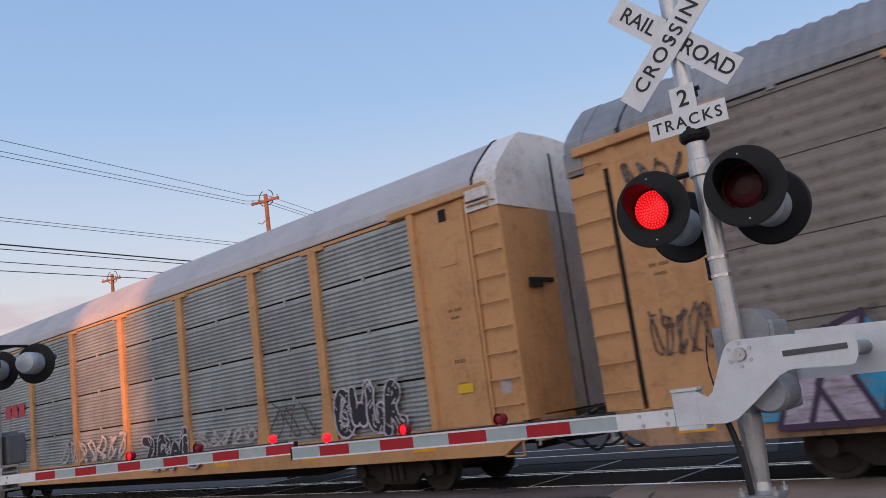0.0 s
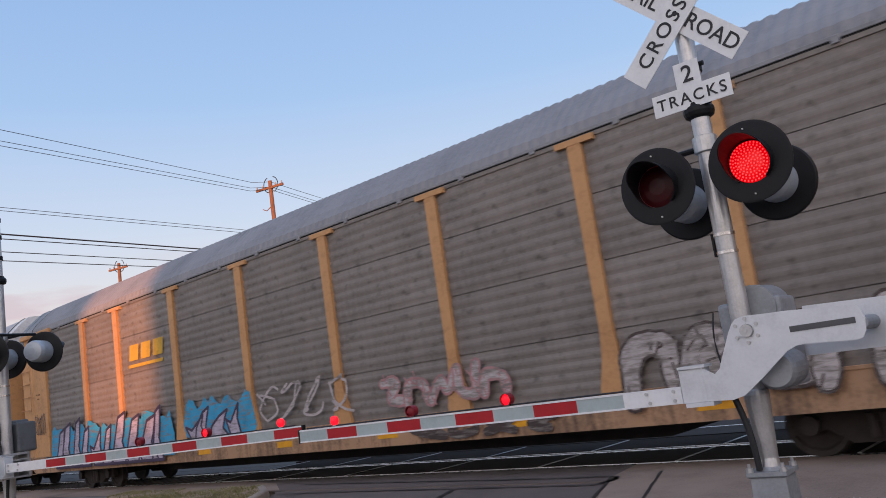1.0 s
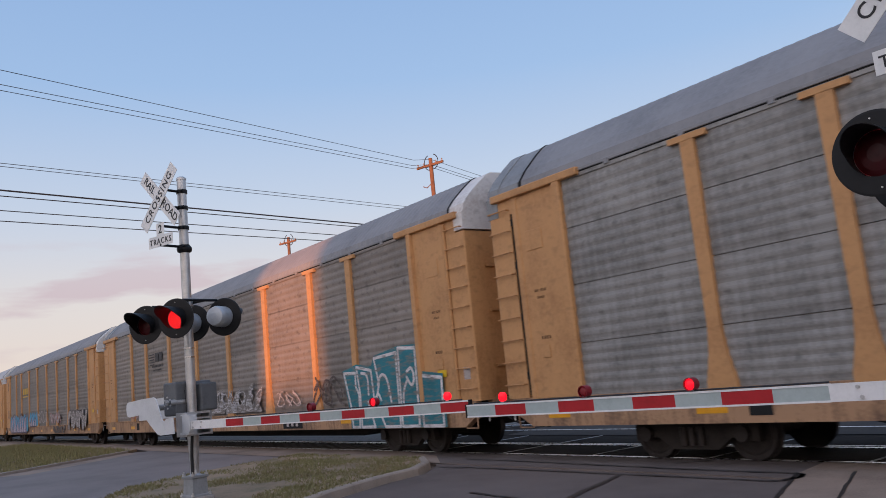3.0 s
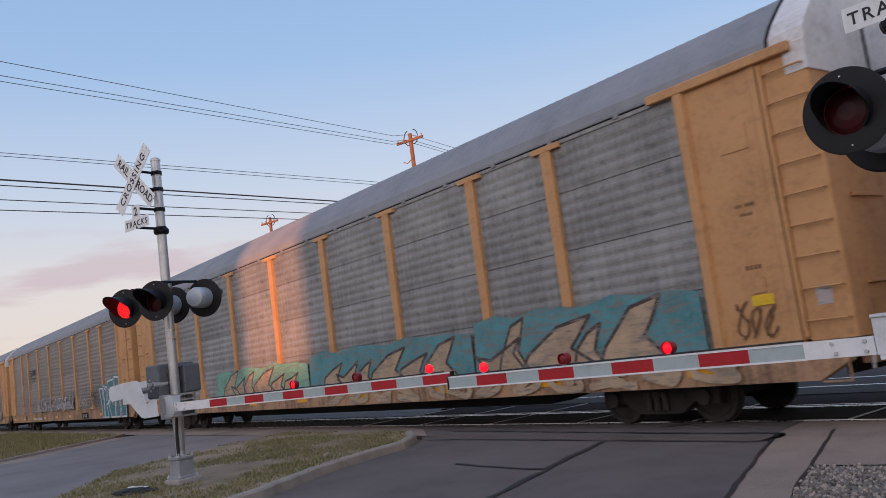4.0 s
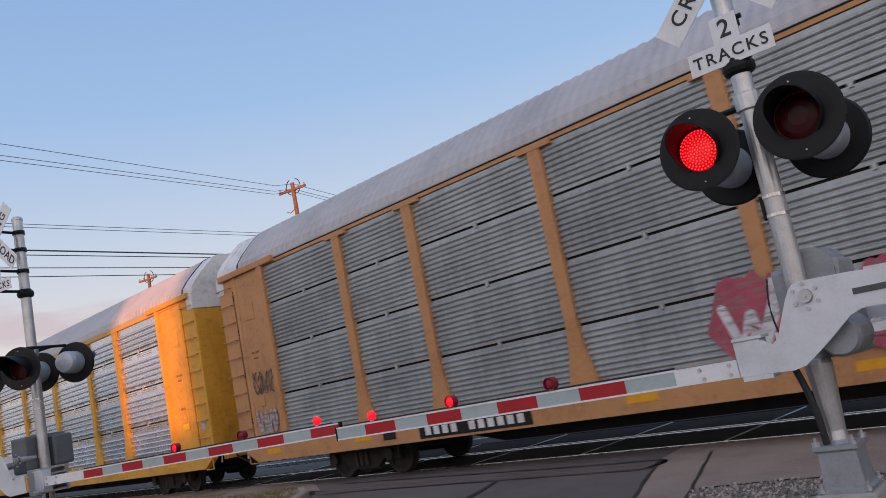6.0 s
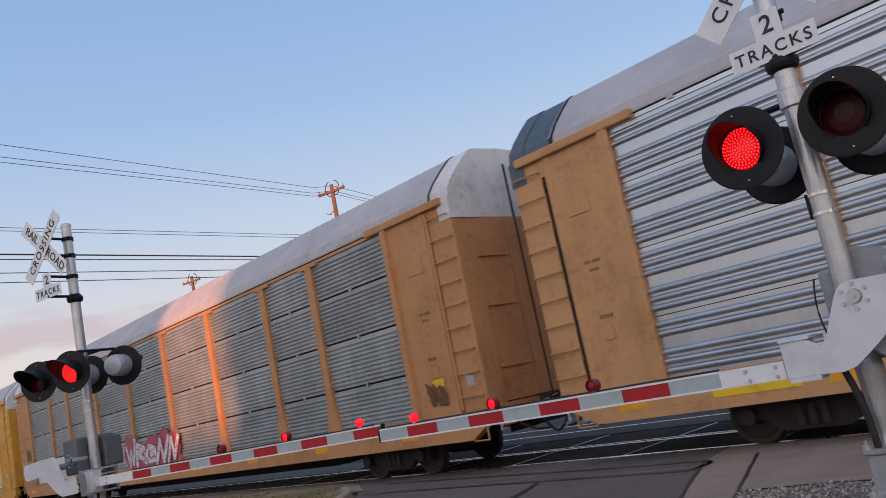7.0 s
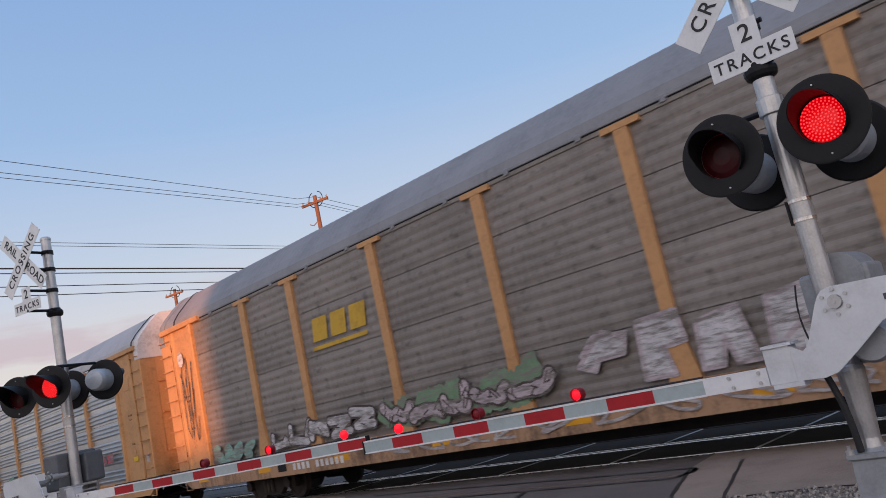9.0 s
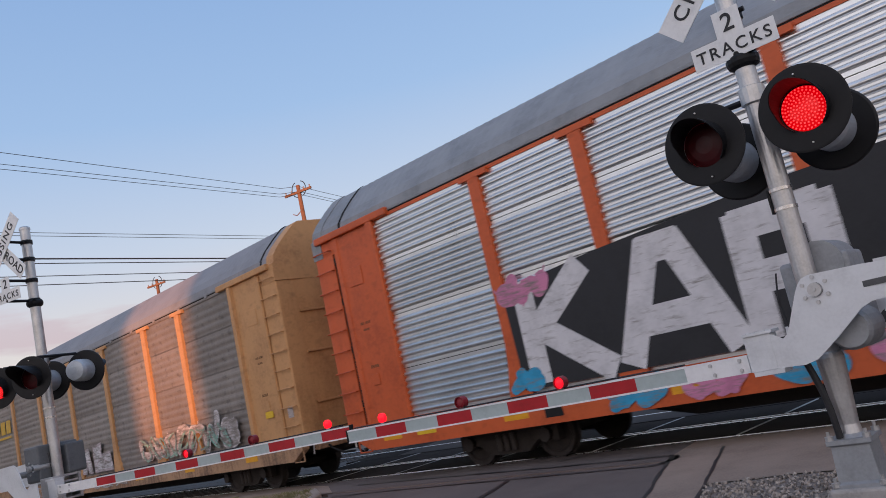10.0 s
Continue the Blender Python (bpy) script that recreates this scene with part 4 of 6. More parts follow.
        piece("step", "step%d" % s, lambda: tube(tube(tb((s * 13.62, 0.02, 0.38), (s * 13.98, 0.02, 0.38), 0.015, 6), (s * 13.62, 0.02, 0.38), (s * 13.62, 0.02, 0.66), 0.015, 6), (s * 13.98, 0.02, 0.38), (s * 13.98, 0.02, 0.66), 0.015, 6), spec.get("sill", frame_), car)
        hose = arc_tube(bmesh.new(), [(s * (14.15 + 0.08 * i), 1.2, 0.62 - 0.34 * math.sin(math.pi * i / 8 * 0.9)) for i in range(9)], 0.025, 7)
        piece("air_hose", "hose%d" % s, lambda: hose, BLACK, car)
        fitting = mat("hose_fitting", (0.42, 0.41, 0.40), 0.4, 0.7, var=0.3, scale=8)
        piece("uncoupling_lever", "lever%d" % s, lambda: arc_tube(bmesh.new(), [(s * 14.22, 0.12, 0.50), (s * 14.24, 0.14, 0.74), (s * 14.28, 0.9, 0.76), (s * 14.45, 1.45, 0.90)], 0.018, 6), fitting, car)
        piece("hose_coupling", "gladhand%d" % s, lambda: box(tb((s * 14.72, 1.2, 0.36), (s * 14.84, 1.2, 0.42), 0.04, 8), *sorted((s * 14.76, s * 14.86)), 1.15, 1.25, 0.33, 0.40, bevel=0.01), fitting, car)
        piece("brake_pipe", "pipe%d" % s, lambda: arc_tube(bmesh.new(), [(s * 14.1, 0.55, 0.66), (s * 14.3, 0.55, 0.52), (s * 14.55, 0.62, 0.40), (s * 14.8, 0.75, 0.38)], 0.022, 6), BLACK, car)
        piece("draft_housing", "draft%d" % s, lambda: plate([(s * x_, z_) for x_, z_ in ((13.3, 0.34), (14.3, 0.5), (14.42, 0.62), (14.42, 0.92), (13.3, 0.92))], 1.25, 1.9), UNDER, car)
        truck(car, s * 10.6)
        # stencilled marks on the end section
        bars(car, *sorted((s * 12.85, s * 13.15)), 2.74, 2.79, DARKMARK, (3, 4), y=-0.031)
        bars(car, *sorted((s * 12.9, s * 13.1)), 2.62, 2.66, DARKMARK, (5,), y=-0.031)
        bars(car, *sorted((s * 12.85, s * 13.1)), 1.9, 1.96, DARKMARK, (4,), y=-0.031)
    part("notice_plate", bx(12.88, 13.2, -0.05, -0.046, 1.42, 1.56), paint("notice_yellow", (0.75, 0.48, 0.02), 0.5), car, "small yellow notice plate")
    part("warning_plate", put(bx(-0.10, 0.10, -0.018, -0.012, -0.12, 0.12), pose(13.86, -0.02, 1.45)), SP["pale"], car, "small white warning plate")
    part("lubrication_plate", bx(-9.2, -8.85, -0.018, -0.012, 0.5, 0.78), BLACK, car)
    return car


def spec(frame_, sheet_, roof_, cap, end, style, label, **k):
    return dict(frame=frame_, sheet=sheet_, roof=roof_, cap=cap, end=end, style=style, label=label, **k)


OLD = "weathered brown-grey autorack car with tan posts, graffiti"
SPECS = {
    -2: spec(TAN, GREY, ROOFGREY, WHITE, WHITE, "fine", "dull grey autorack car with tan posts"),
    -1: spec(TAN, MIDGREY, ROOFGREY, CAPGREY, WHITE, "old", "dull grey autorack car with tan posts"),
    0: spec(TAN, GREY, ROOFPALE, WHITE, WHITE, "fine", "grey ribbed autorack car with tan posts and black graffiti", latch=True, leaf=LEAFGREY),
    1: spec(TAN, DARKBROWN, ROOFGREY, CAPGREY, WHITE, "old", OLD, sill=STAINED),
    2: spec(TAN, BROWN, ROOFGREY, CAPGREY, WHITE, "old", OLD + " in teal and white", sill=STAINED),
    3: spec(TAN, MIDGREY, ROOFGREY, CAPGREY, WHITE, "old", "aged grey autorack car with gold and teal graffiti", sill=STAINED),
    4: spec(YELLOW, BRIGHT, ROOFPALE, ROOFPALE, WHITE, "bold", "bright galvanized autorack car with yellow frame and shield emblem", logo="shield", leaf=LEAFGREY),
    5: spec(RUSTY, GREY, ROOFPALE, WHITE, WHITE, "fine", "grey ribbed autorack car with tan ends and red graffiti"),
    6: spec(TAN, SILVERY, ROOFPALE, TEALCAP, WHITE, "wide", "silver ribbed autorack car with tan posts and pink graffiti", rear_cap=ROOFPALE),
    7: spec(TAN, BROWN, ROOFGREY, CAPGREY, TAN, "old", OLD + " in white and green", sill=STAINED, rear_cap=ROOFGREY),
    8: spec(ORANGE, LOWERBRIGHT, CAPGREY, CAPGREY, CAPGREY, "close", "silver ribbed autorack car with orange posts and huge white letters"),
    9: spec(TAN, GREY, ROOFGREY, CAPGREY, WHITE, "fine", "dull grey autorack car with tan posts"),
}
SHIFT = {0: -0.05, 1: 0.12, 2: 0.17, 3: -0.18, 4: 0.11, 5: 0.2, 6: 0.6, 7: 0.97, 8: 1.33, 9: 1.4}
TRAIN = []


def big_letter(car, shape, x, z0, h, w, thick, material, y):
    """A block letter from thick straight strokes with square ends."""
    bm = bmesh.new()
    for (ax, az), (bx_, bz) in shape:
        a, b = Vector((x + ax * w, z0 + az * h)), Vector((x + bx_ * w, z0 + bz * h))
        d = (b - a).normalized()
        n = Vector((-d.y, d.x)) * thick / 2
        f = bm.faces.new([bm.verts.new((p.x, y, p.y)) for p in (a - n, b - n, b + n, a + n)])
        f.normal_update()
        if f.normal.y > 0:
            f.normal_flip()
        y -= 0.0004
    return tagged(part("graffiti", bm, material, car, "block letter in chalky white paint"), kind="stuff")


def flat_poly(pts, y):
    bm = bmesh.new()
    f = bm.faces.new([bm.verts.new((x, y, z)) for x, z in pts])
    f.normal_update()
    if f.normal.y > 0:
        f.normal_flip()
    return bm


def three_marks(car, x0, x1, z0, z1, material, slant=0.1, line=False):
    """An emblem as plain slanted shapes."""
    w = (x1 - x0) / 3
    for i in range(3):
        a = x0 + i * w
        part("emblem", flat_poly([(a + .06, z0), (a + w - .08, z0), (a + w - .08 + slant, z1), (a + .06 + slant, z1)], -0.034), material, car, "plain emblem shape")
    if line:
        part("emblem", flat_poly([(x0, z0 - .18), (x1 - .1, z0 - .18), (x1 - .08, z0 - .10), (x0 + .02, z0 - .10)], -0.034), material, car, "plain emblem bar")


def sill_number(car, x0, x1):
    part("number_board", bx(x0, x1, -0.018, -0.012, 0.44, 0.68), BLACK, car, "black number board with pale bars")
    bars(car, x0 + 0.12, x1 - 0.12, 0.49, 0.63, WHITE, (4, 6), y=-0.0185, gap=0.35)


def slabs(car, shapes, fill, line, w=0.06, y=-0.084, inner=()):
    """Hand-drawn slab letters: flat fills, a line round each and a few lines inside."""
    b1, b2 = bmesh.new(), bmesh.new()
    for i, o in enumerate(shapes):
        f = b1.faces.new([b1.verts.new((x, y - 0.0007 * i, z)) for x, z in o])
        f.normal_update()
        if f.normal.y > 0:
            f.normal_flip()
        strokes(b2, [*o, o[0]], w, y - 0.0016 - 0.0007 * i)
    for k, p in enumerate(inner):
        strokes(b2, rounded(p), w, y - 0.009 - 0.0008 * k)
    tagged(part("graffiti", clip_low(b1), fill, car, "sprayed letter-like fill"), kind="stuff")
    tagged(part("graffiti", clip_low(b2), line, car, "sprayed outline"), kind="stuff")


def blades_of_paint(seed, x0, x1, z0, z1, n, low=0.55):
    """Slanting pointed letter shapes side by side."""
    rng = random.Random(seed)
    cuts = sorted(rng.uniform(0.25, 0.75) + i for i in range(-1, n))
    step, out = (x1 - x0) / n, []
    for i in range(n):
        x, t = x0 + step * max(0.0, cuts[i]), z0 + (z1 - z0) * rng.uniform(low, 1.0)
        w = step * (cuts[i + 1] - cuts[i])
        k = rng.uniform(1.0, 1.45) * w
        m = (t + z0) / 2
        if rng.random() < 0.3:
            out.append([(x, m), (x + .3 * k, m - .08), (x + .95 * k, t - .05), (x + .8 * k, m), (x + 1.0 * k, z0), (x + .25 * k, z0)])
        else:
            out.append([(x, z0), (x + .12 * k, z0 + .25), (x + .55 * k, t - .12), (x + .98 * k, t), (x + .82 * k, m + .1), (x + .70 * k, m - .1), (x + .98 * k, z0)])
    return out


FAINT = mat("thin_spray_white", (0.55, 0.54, 0.54), 0.7, var=0.4, scale=2.5, fine=30, bump=0.05, patch=0.85)
CRIMSON = mat("spray_crimson", (0.40, 0.075, 0.105), 0.65, var=0.35, scale=2.5, fine=30, bump=0.05, patch=0.2)
CHALK = mat("spray_chalk_white", (0.60, 0.585, 0.59), 0.6, var=0.22, scale=3, fine=30, bump=0.1, streak=0.2, patch=0.05)
SPRAYTEAL = mat("spray_dull_teal", (0.085, 0.25, 0.27), 0.65, var=0.4, scale=2, fine=30, bump=0.05, patch=0.35)
INKY = mat("spray_violet_black", (0.05, 0.03, 0.06), 0.6, var=0.4, scale=3)


def decorate(k, car):
    s = SHIFT.get(k, 0)
    if k == 0:
        throw_up(car, 5, 9.75, 11.6, 0.85, 1.95, SP["black"], SP["silver"], None, 4, 0.26)
        throw_up(car, 8, 2.4, 4.9, 0.55, 1.4, SP["black"], SP["silver"], None, 4, 0.24)
        scrawl(car, 3, 5.0, 7.2, 1.0, 1.35, SP["pale"], 0.05, 5)
        scrawl(car, 6, -2.4, 1.6, 0.95, 1.6, SP["pale"], 0.07, 7)
        scrawl(car, 12, 7.7, 9.2, 1.0, 1.8, SP["brown"], 0.03, 3)
        throw_up(car, 31, -6.8, -5.2, 1.1, 1.8, SP["black"], SP["white"], None, 3, 0.2)
        three_marks(car, -6.7, -5.0, 2.5, 2.9, SP["red"], 0.0)
    elif k == 1:
        rng = random.Random(11)
        for a, b, z0, z1 in ((-12.1, -4.75, 0.6, 1.62), (-4.3, -1.3, 0.95, 1.72)):
            n_ = int((b - a) / 0.16)
            top = [(a + (b - a) * i / n_, z1 - (0.55 if i in (0, n_) else 0.0) + rng.uniform(-.14, .12)) for i in range(n_ + 1)]
            part("graffiti", flat_poly([(b - .1, z0), (a + .1, z0), *top], -0.0815), SP["blue"], car, "bright blue sprayed background")
        slabs(car, blades_of_paint(11, -11.8, -5.0, 0.52, 1.85, 10, 0.75), SP["lilac"], INKY, 0.075)
        slabs(car, blades_of_paint(13, -4.2, -1.6, 0.9, 1.65, 4, 0.7), SP["lilac"], INKY, 0.06)
        scrawl(car, 2, -1.2, 1.9, 1.1, 1.9, SP["pale"], 0.05, 4)
        throw_up(car, 4, 2.7, 5.6, 1.0, 1.65, FADED["pale"], SP["rose"], None, 5, 0.16)
        throw_up(car, 14, 7.6, 11.8, 0.6, 1.7, FADED["pale"], SP["brown"], None, 5, 0.62)
        scrawl(car, 9, -13.3, -12.35, 1.55, 2.25, SP["brown"], 0.028, 5, y=-0.052)
        scrawl(car, 10, -13.3, -12.35, 3.6, 4.3, SP["brown"], 0.04, 4, y=-0.052)
        three_marks(car, -6.9, -5.0, 3.05, 3.45, paint("emblem_yellow", (0.55, 0.33, 0.03)), 0.08, True)
        bars(car, -9.6, -7.6, 0.5, 0.66, WHITE, (4, 5), y=-0.0165)
        scrawl(car, 22, 3.2, 6.6, 0.5, 0.85, SP["brown"], 0.14, 4, y=-0.032)
    elif k == 2:
        slabs(car, blades_of_paint(17, -5.4, -0.6, 0.98, 1.75, 10), FAINT, FAINT, 0.05)
        slabs(car, blades_of_paint(18, -0.4, 4.2, 0.98, 1.8, 8), FAINT, FAINT, 0.05)
        scrawl(car, 45, -5.2, 4.2, 1.0, 1.7, FADED["white"], 0.035, 14, y=-0.094)
        scrawl(car, 41, -10.5, -6.0, 1.0, 1.6, SP["rose"], 0.05, 6)
        scrawl(car, 43, 5.0, 6.6, 1.05, 1.5, SP["pale"], 0.04, 3)
        scrawl(car, 44, 7.2, 8.9, 1.0, 1.75, SP["brown"], 0.07, 3)
        x = 9.0
        part("graffiti", flat_poly([(x - .06, 1.8), (x + .62, 1.92), (x + 1.3, 1.84), (x + 1.45, 2.06), (x + 2.5, 2.2), (x + 3.2, 2.18), (x + 3.25, 1.6), (x + 4.1, 1.5), (x + 4.1, .42), (x + .2, .42), (x + .12, .95)], -0.0815), SP["teal"], car, "teal sprayed background")
        slabs(car, [[(x, 1.74), (x + .55, 1.72), (x + .53, 1.4), (x + .66, 1.22), (x + .6, .45), (x + .28, .45), (x + .24, .95)],
                    [(x + .62, 1.85), (x + 1.28, 1.74), (x + 1.34, 1.04), (x + 1.06, 1.02), (x + 1.3, .45), (x + .7, .45), (x + .72, 1.2)],
                    [(x + 1.45, 2.0), (x + 2.4, 2.06), (x + 2.38, .45), (x + 1.75, .45), (x + 1.42, 1.0), (x + 1.6, 1.42)],
                    [(x + 2.5, 2.15), (x + 3.16, 2.1), (x + 3.12, .45), (x + 2.46, .45)],
                    [(x + 3.3, 1.5), (x + 4.05, 1.42), (x + 4.0, .45), (x + 3.28, .45)]], SP["teal"], SP["white"], 0.07,
              inner=[[(x + 1.55, 1.4), (x + 1.72, 1.64), (x + 1.98, 1.55), (x + 2.08, 1.0)], [(x + 2.8, 1.62), (x + 3.0, 1.72), (x + 3.08, 1.45), (x + 2.95, 1.28), (x + 2.78, 1.5)],
                     [(x + 2.8, 1.45), (x + 2.6, 1.2), (x + 2.58, .9)], [(x + 1.4, 1.08), (x + 1.55, 1.22), (x + 1.66, 1.05)], [(x + .85, 1.7), (x + 1.14, 1.66), (x + 1.12, 1.2)]])
        bars(car, -6.4, -4.4, 0.5, 0.64, WHITE, (4, 6), y=-0.0165)
        part("number_board", bx(5.2, 6.4, -0.018, -0.012, 0.44, 0.72), BLACK, car)
        three_marks(car, 5.4, 6.25, 0.5, 0.64, SP["pale"], 0.0)
        dark = mat("emblem_dark", (0.05, 0.045, 0.045), 0.7, var=0.4, scale=4)
        for i in range(5):
            part("emblem", flat_poly([(-7.15 + .05 * i, 3.42 - .1 * i), (-6.35, 3.42 - .1 * i), (-6.35, 3.46 - .1 * i), (-7.13 + .05 * i, 3.46 - .1 * i)], -0.034), dark, car, "plain dark emblem line")
        for a in (-6.25, -5.75):
            part("emblem", flat_poly([(a, 3.14), (a + .4, 3.14), (a + .44, 3.48), (a + .04, 3.48)], -0.034), dark, car, "plain dark emblem shape")
        bars(car, -6.7, -5.3, 2.92, 3.0, dark, (8,), y=-0.034)
        bars(car, -6.6, -5.5, 2.78, 2.84, dark, (7,), y=-0.034)
    elif k == 3:
        band = lambda a, b, h: flat_poly([(a, .9), (a + .1, h - .05), *[(a + .1 + (b - a) * i / 9, h + .06 * math.sin(2.3 * i)) for i in range(1, 9)], (b, h - .1), (b, .9)], -0.0815)
        part("graffiti", band(.2, 6.9, 1.72), SPRAYTEAL, car, "dull teal sprayed band")
        part("graffiti", band(6.95, 12.1, 1.84), SPRAYTEAL, car, "dull teal sprayed band")
        part("graffiti", band(-6.2, 0.15, 1.62), SP["mint"], car, "faded mint sprayed band")
        slabs(car, blades_of_paint(23, 0.9, 6.6, 0.86, 1.76, 6), SP["gold"], SP["brown"], 0.06)
        slabs(car, blades_of_paint(24, 7.0, 11.6, 0.86, 1.9, 5), SP["gold"], SP["brown"], 0.06)
        slabs(car, blades_of_paint(25, -5.6, 0.0, 0.88, 1.62, 6), SP["gold"], SP["brown"], 0.05)
        scrawl(car, 26, 1.0, 12.6, 0.46, 0.86, SP["gold"], 0.12, 12, y=-0.032)
        scrawl(car, 27, 12.6, 13.2, 1.0, 1.5, DARKMARK, 0.03, 3, y=-0.052)
    elif k == 4:
        # solid yellow bay with a shield
        part("emblem_panel", bx(-9.47, -7.49, -0.02, 0.04, 2.755, 4.52), YELLOW, car, "solid yellow panel")
        c, z = -8.45, 3.96
        out = [(-.42, .44), (-.26, .40), (0, .52), (.26, .40), (.42, .44), (.36, .2), (.42, -.1), (.36, -.32), (0, -.5), (-.36, -.32), (-.42, -.1), (-.36, .2)]
        part("emblem", flat_poly([(c + x, z + y) for x, y in out], -0.024), SP["red"], car, "shield with a red rim")
        blue = mat("emblem_blue", (0.03, 0.045, 0.22), 0.5, var=0.2)
        part("emblem", flat_poly([(c + x * .94, z + y * .94) for x, y in [(-.42, .44), (-.26, .40), (0, .52), (.26, .40), (.42, .44), (.37, .2), (.385, .06), (-.385, .06), (-.37, .2)]], -0.027), blue, car)
        for i in range(6):
            a = -.345 + i * .118
            lo = -.30 - .16 * (1 - abs(a + .05) / .36)
            part("emblem", flat_poly([(c + a, z + .04), (c + a, z + lo), (c + a + .062, z + lo - .01), (c + a + .062, z + .04)], -0.027), WHITE, car)
        for zz in (0.30, 0.16):
            part("emblem", flat_poly([(c - .27, z + zz - .035), (c + .27, z + zz - .035), (c + .27, z + zz + .045), (c - .27, z + zz + .045)], -0.030), WHITE, car)
        part("lettering", put(text_bm("BUILDING AMERICA", 0.20), pose(c, -0.024, 3.14)), DARKMARK, car)
        sill_number(car, -8.25, -5.4)
        part("lettering", bx(-4.3, -3.9, -0.018, -0.012, 0.46, 0.68), BLACK, car)
        three_marks(car, 3.9, 4.6, 0.5, 0.66, DARKMARK, 0.0)
        scrawl(car, 71, -13.1, -12.45, 1.15, 1.6, FADED["white"], 0.045, 4, y=-0.034)
    elif k == 5:
        throw_up(car, 33, -2.2, 1.7, 0.86, 1.7, SP["white"], CRIMSON, CRIMSON, 5, 0.2, sharp=True)
        sill_number(car, -8.2, -5.6)
        scrawl(car, 34, -13.25, -12.4, 1.85, 2.35, SP["brown"], 0.035, 4, y=-0.052)
        scrawl(car, 35, -13.3, -12.5, 1.0, 1.5, FADED["pale"], 0.07, 5, y=-0.054)
        scrawl(car, 36, 12.7, 13.2, 1.1, 1.5, DARKMARK, 0.06, 3, y=-0.052)
    elif k == 6:
        red = mat("emblem_maroon", (0.22, 0.03, 0.04), 0.5, var=0.3, scale=3)
        x0, z0, z1 = -6.95, 3.0, 3.5
        for a in (x0, x0 + .68):
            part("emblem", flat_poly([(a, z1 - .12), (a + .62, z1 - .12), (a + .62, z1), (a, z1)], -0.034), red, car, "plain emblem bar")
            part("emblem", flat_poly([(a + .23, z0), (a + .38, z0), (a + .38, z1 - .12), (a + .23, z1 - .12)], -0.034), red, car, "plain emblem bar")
        bm = bmesh.new()
        strokes(bm, [(x0 + 1.42, z0 + .03), (x0 + 1.9, z1 - .03)], .10, -0.034)
        strokes(bm, [(x0 + 1.42, z1 - .03), (x0 + 1.9, z0 + .03)], .10, -0.035)
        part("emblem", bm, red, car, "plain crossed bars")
        sill_number(car, -7.1, -4.55)
        part("notice_plate", bx(-11.6, -10.4, -0.02, -0.012, 0.55, 0.8), paint("notice_yellow", (0.7, 0.42, 0.02)), car)
        x = -4.1
        part("graffiti", flat_poly([(x - .1, .92), (x, 1.22), (x + .5, 1.5), (x + 1.9, 1.72), (x + 2.45, 1.7), (x + 2.45, .92)], -0.0815), FADED["pale"], car, "worn pale sprayed background")
        slabs(car, [[(x + .6 * i + .04, 1.16 + .04 * i), (x + .6 * i + .02, 1.42 + .06 * i), (x + .6 * i + .5, 1.5 + .06 * i), (x + .6 * i + .52, 1.2 + .04 * i)] for i in range(4)], SP["brown"], FADED["pinkish"], 0.05)
        slabs(car, [[(x + .55 * i, .95), (x + .55 * i + .08, 1.12), (x + .55 * i + .4, 1.1), (x + .55 * i + .3, .95)] for i in range(4)], SP["pink"], FADED["pinkish"], 0.04, y=-0.093)
        bm = bmesh.new()
        strokes(bm, rounded([(-.5, .98), (-.2, 1.1), (-.05, 1.45), (.25, 1.72), (.8, 1.8)]), 0.2, -0.084)
        tagged(part("graffiti", bm, SP["mint"], car, "green sprayed arc"), kind="stuff")
        bm = bmesh.new()
        strokes(bm, rounded([(.2, 1.0), (.15, 1.3), (.4, 1.55), (.9, 1.66), (1.4, 1.6)]), 0.17, -0.089)
        tagged(part("graffiti", bm, SP["pink"], car, "pink sprayed arc"), kind="stuff")
        throw_up(car, 52, .35, 1.7, .92, 1.5, SP["brown"], FADED["pinkish"], None, 3, 0.22)
        scrawl(car, 55, -1.3, -.5, 1.0, 1.45, FADED["pale"], 0.05, 4)
        throw_up(car, 53, 1.4, 6.6, 0.85, 1.45, FADED["pinkish"], SP["brown"], FADED["pale"], 9, 0.2)
        scrawl(car, 54, 9.6, 11.6, 1.55, 1.85, FADED["red"], 0.09, 3)
        three_marks(car, 3.3, 4.2, 0.5, 0.68, DARKMARK, 0.0)
    elif k == 7:
        three_marks(car, -6.95, -4.95, 3.02, 3.5, paint("emblem_yellow", (0.55, 0.33, 0.03)), 0.08, True)
        throw_up(car, 61, -9.2, -5.2, 0.98, 1.6, FADED["white"], SP["brown"], None, 5, 0.2, sharp=True)
        throw_up(car, 62, -5.0, -0.9, 1.0, 1.45, FADED["pinkish"], SP["brown"], FADED["green"], 5, 0.24)
        x = -0.2
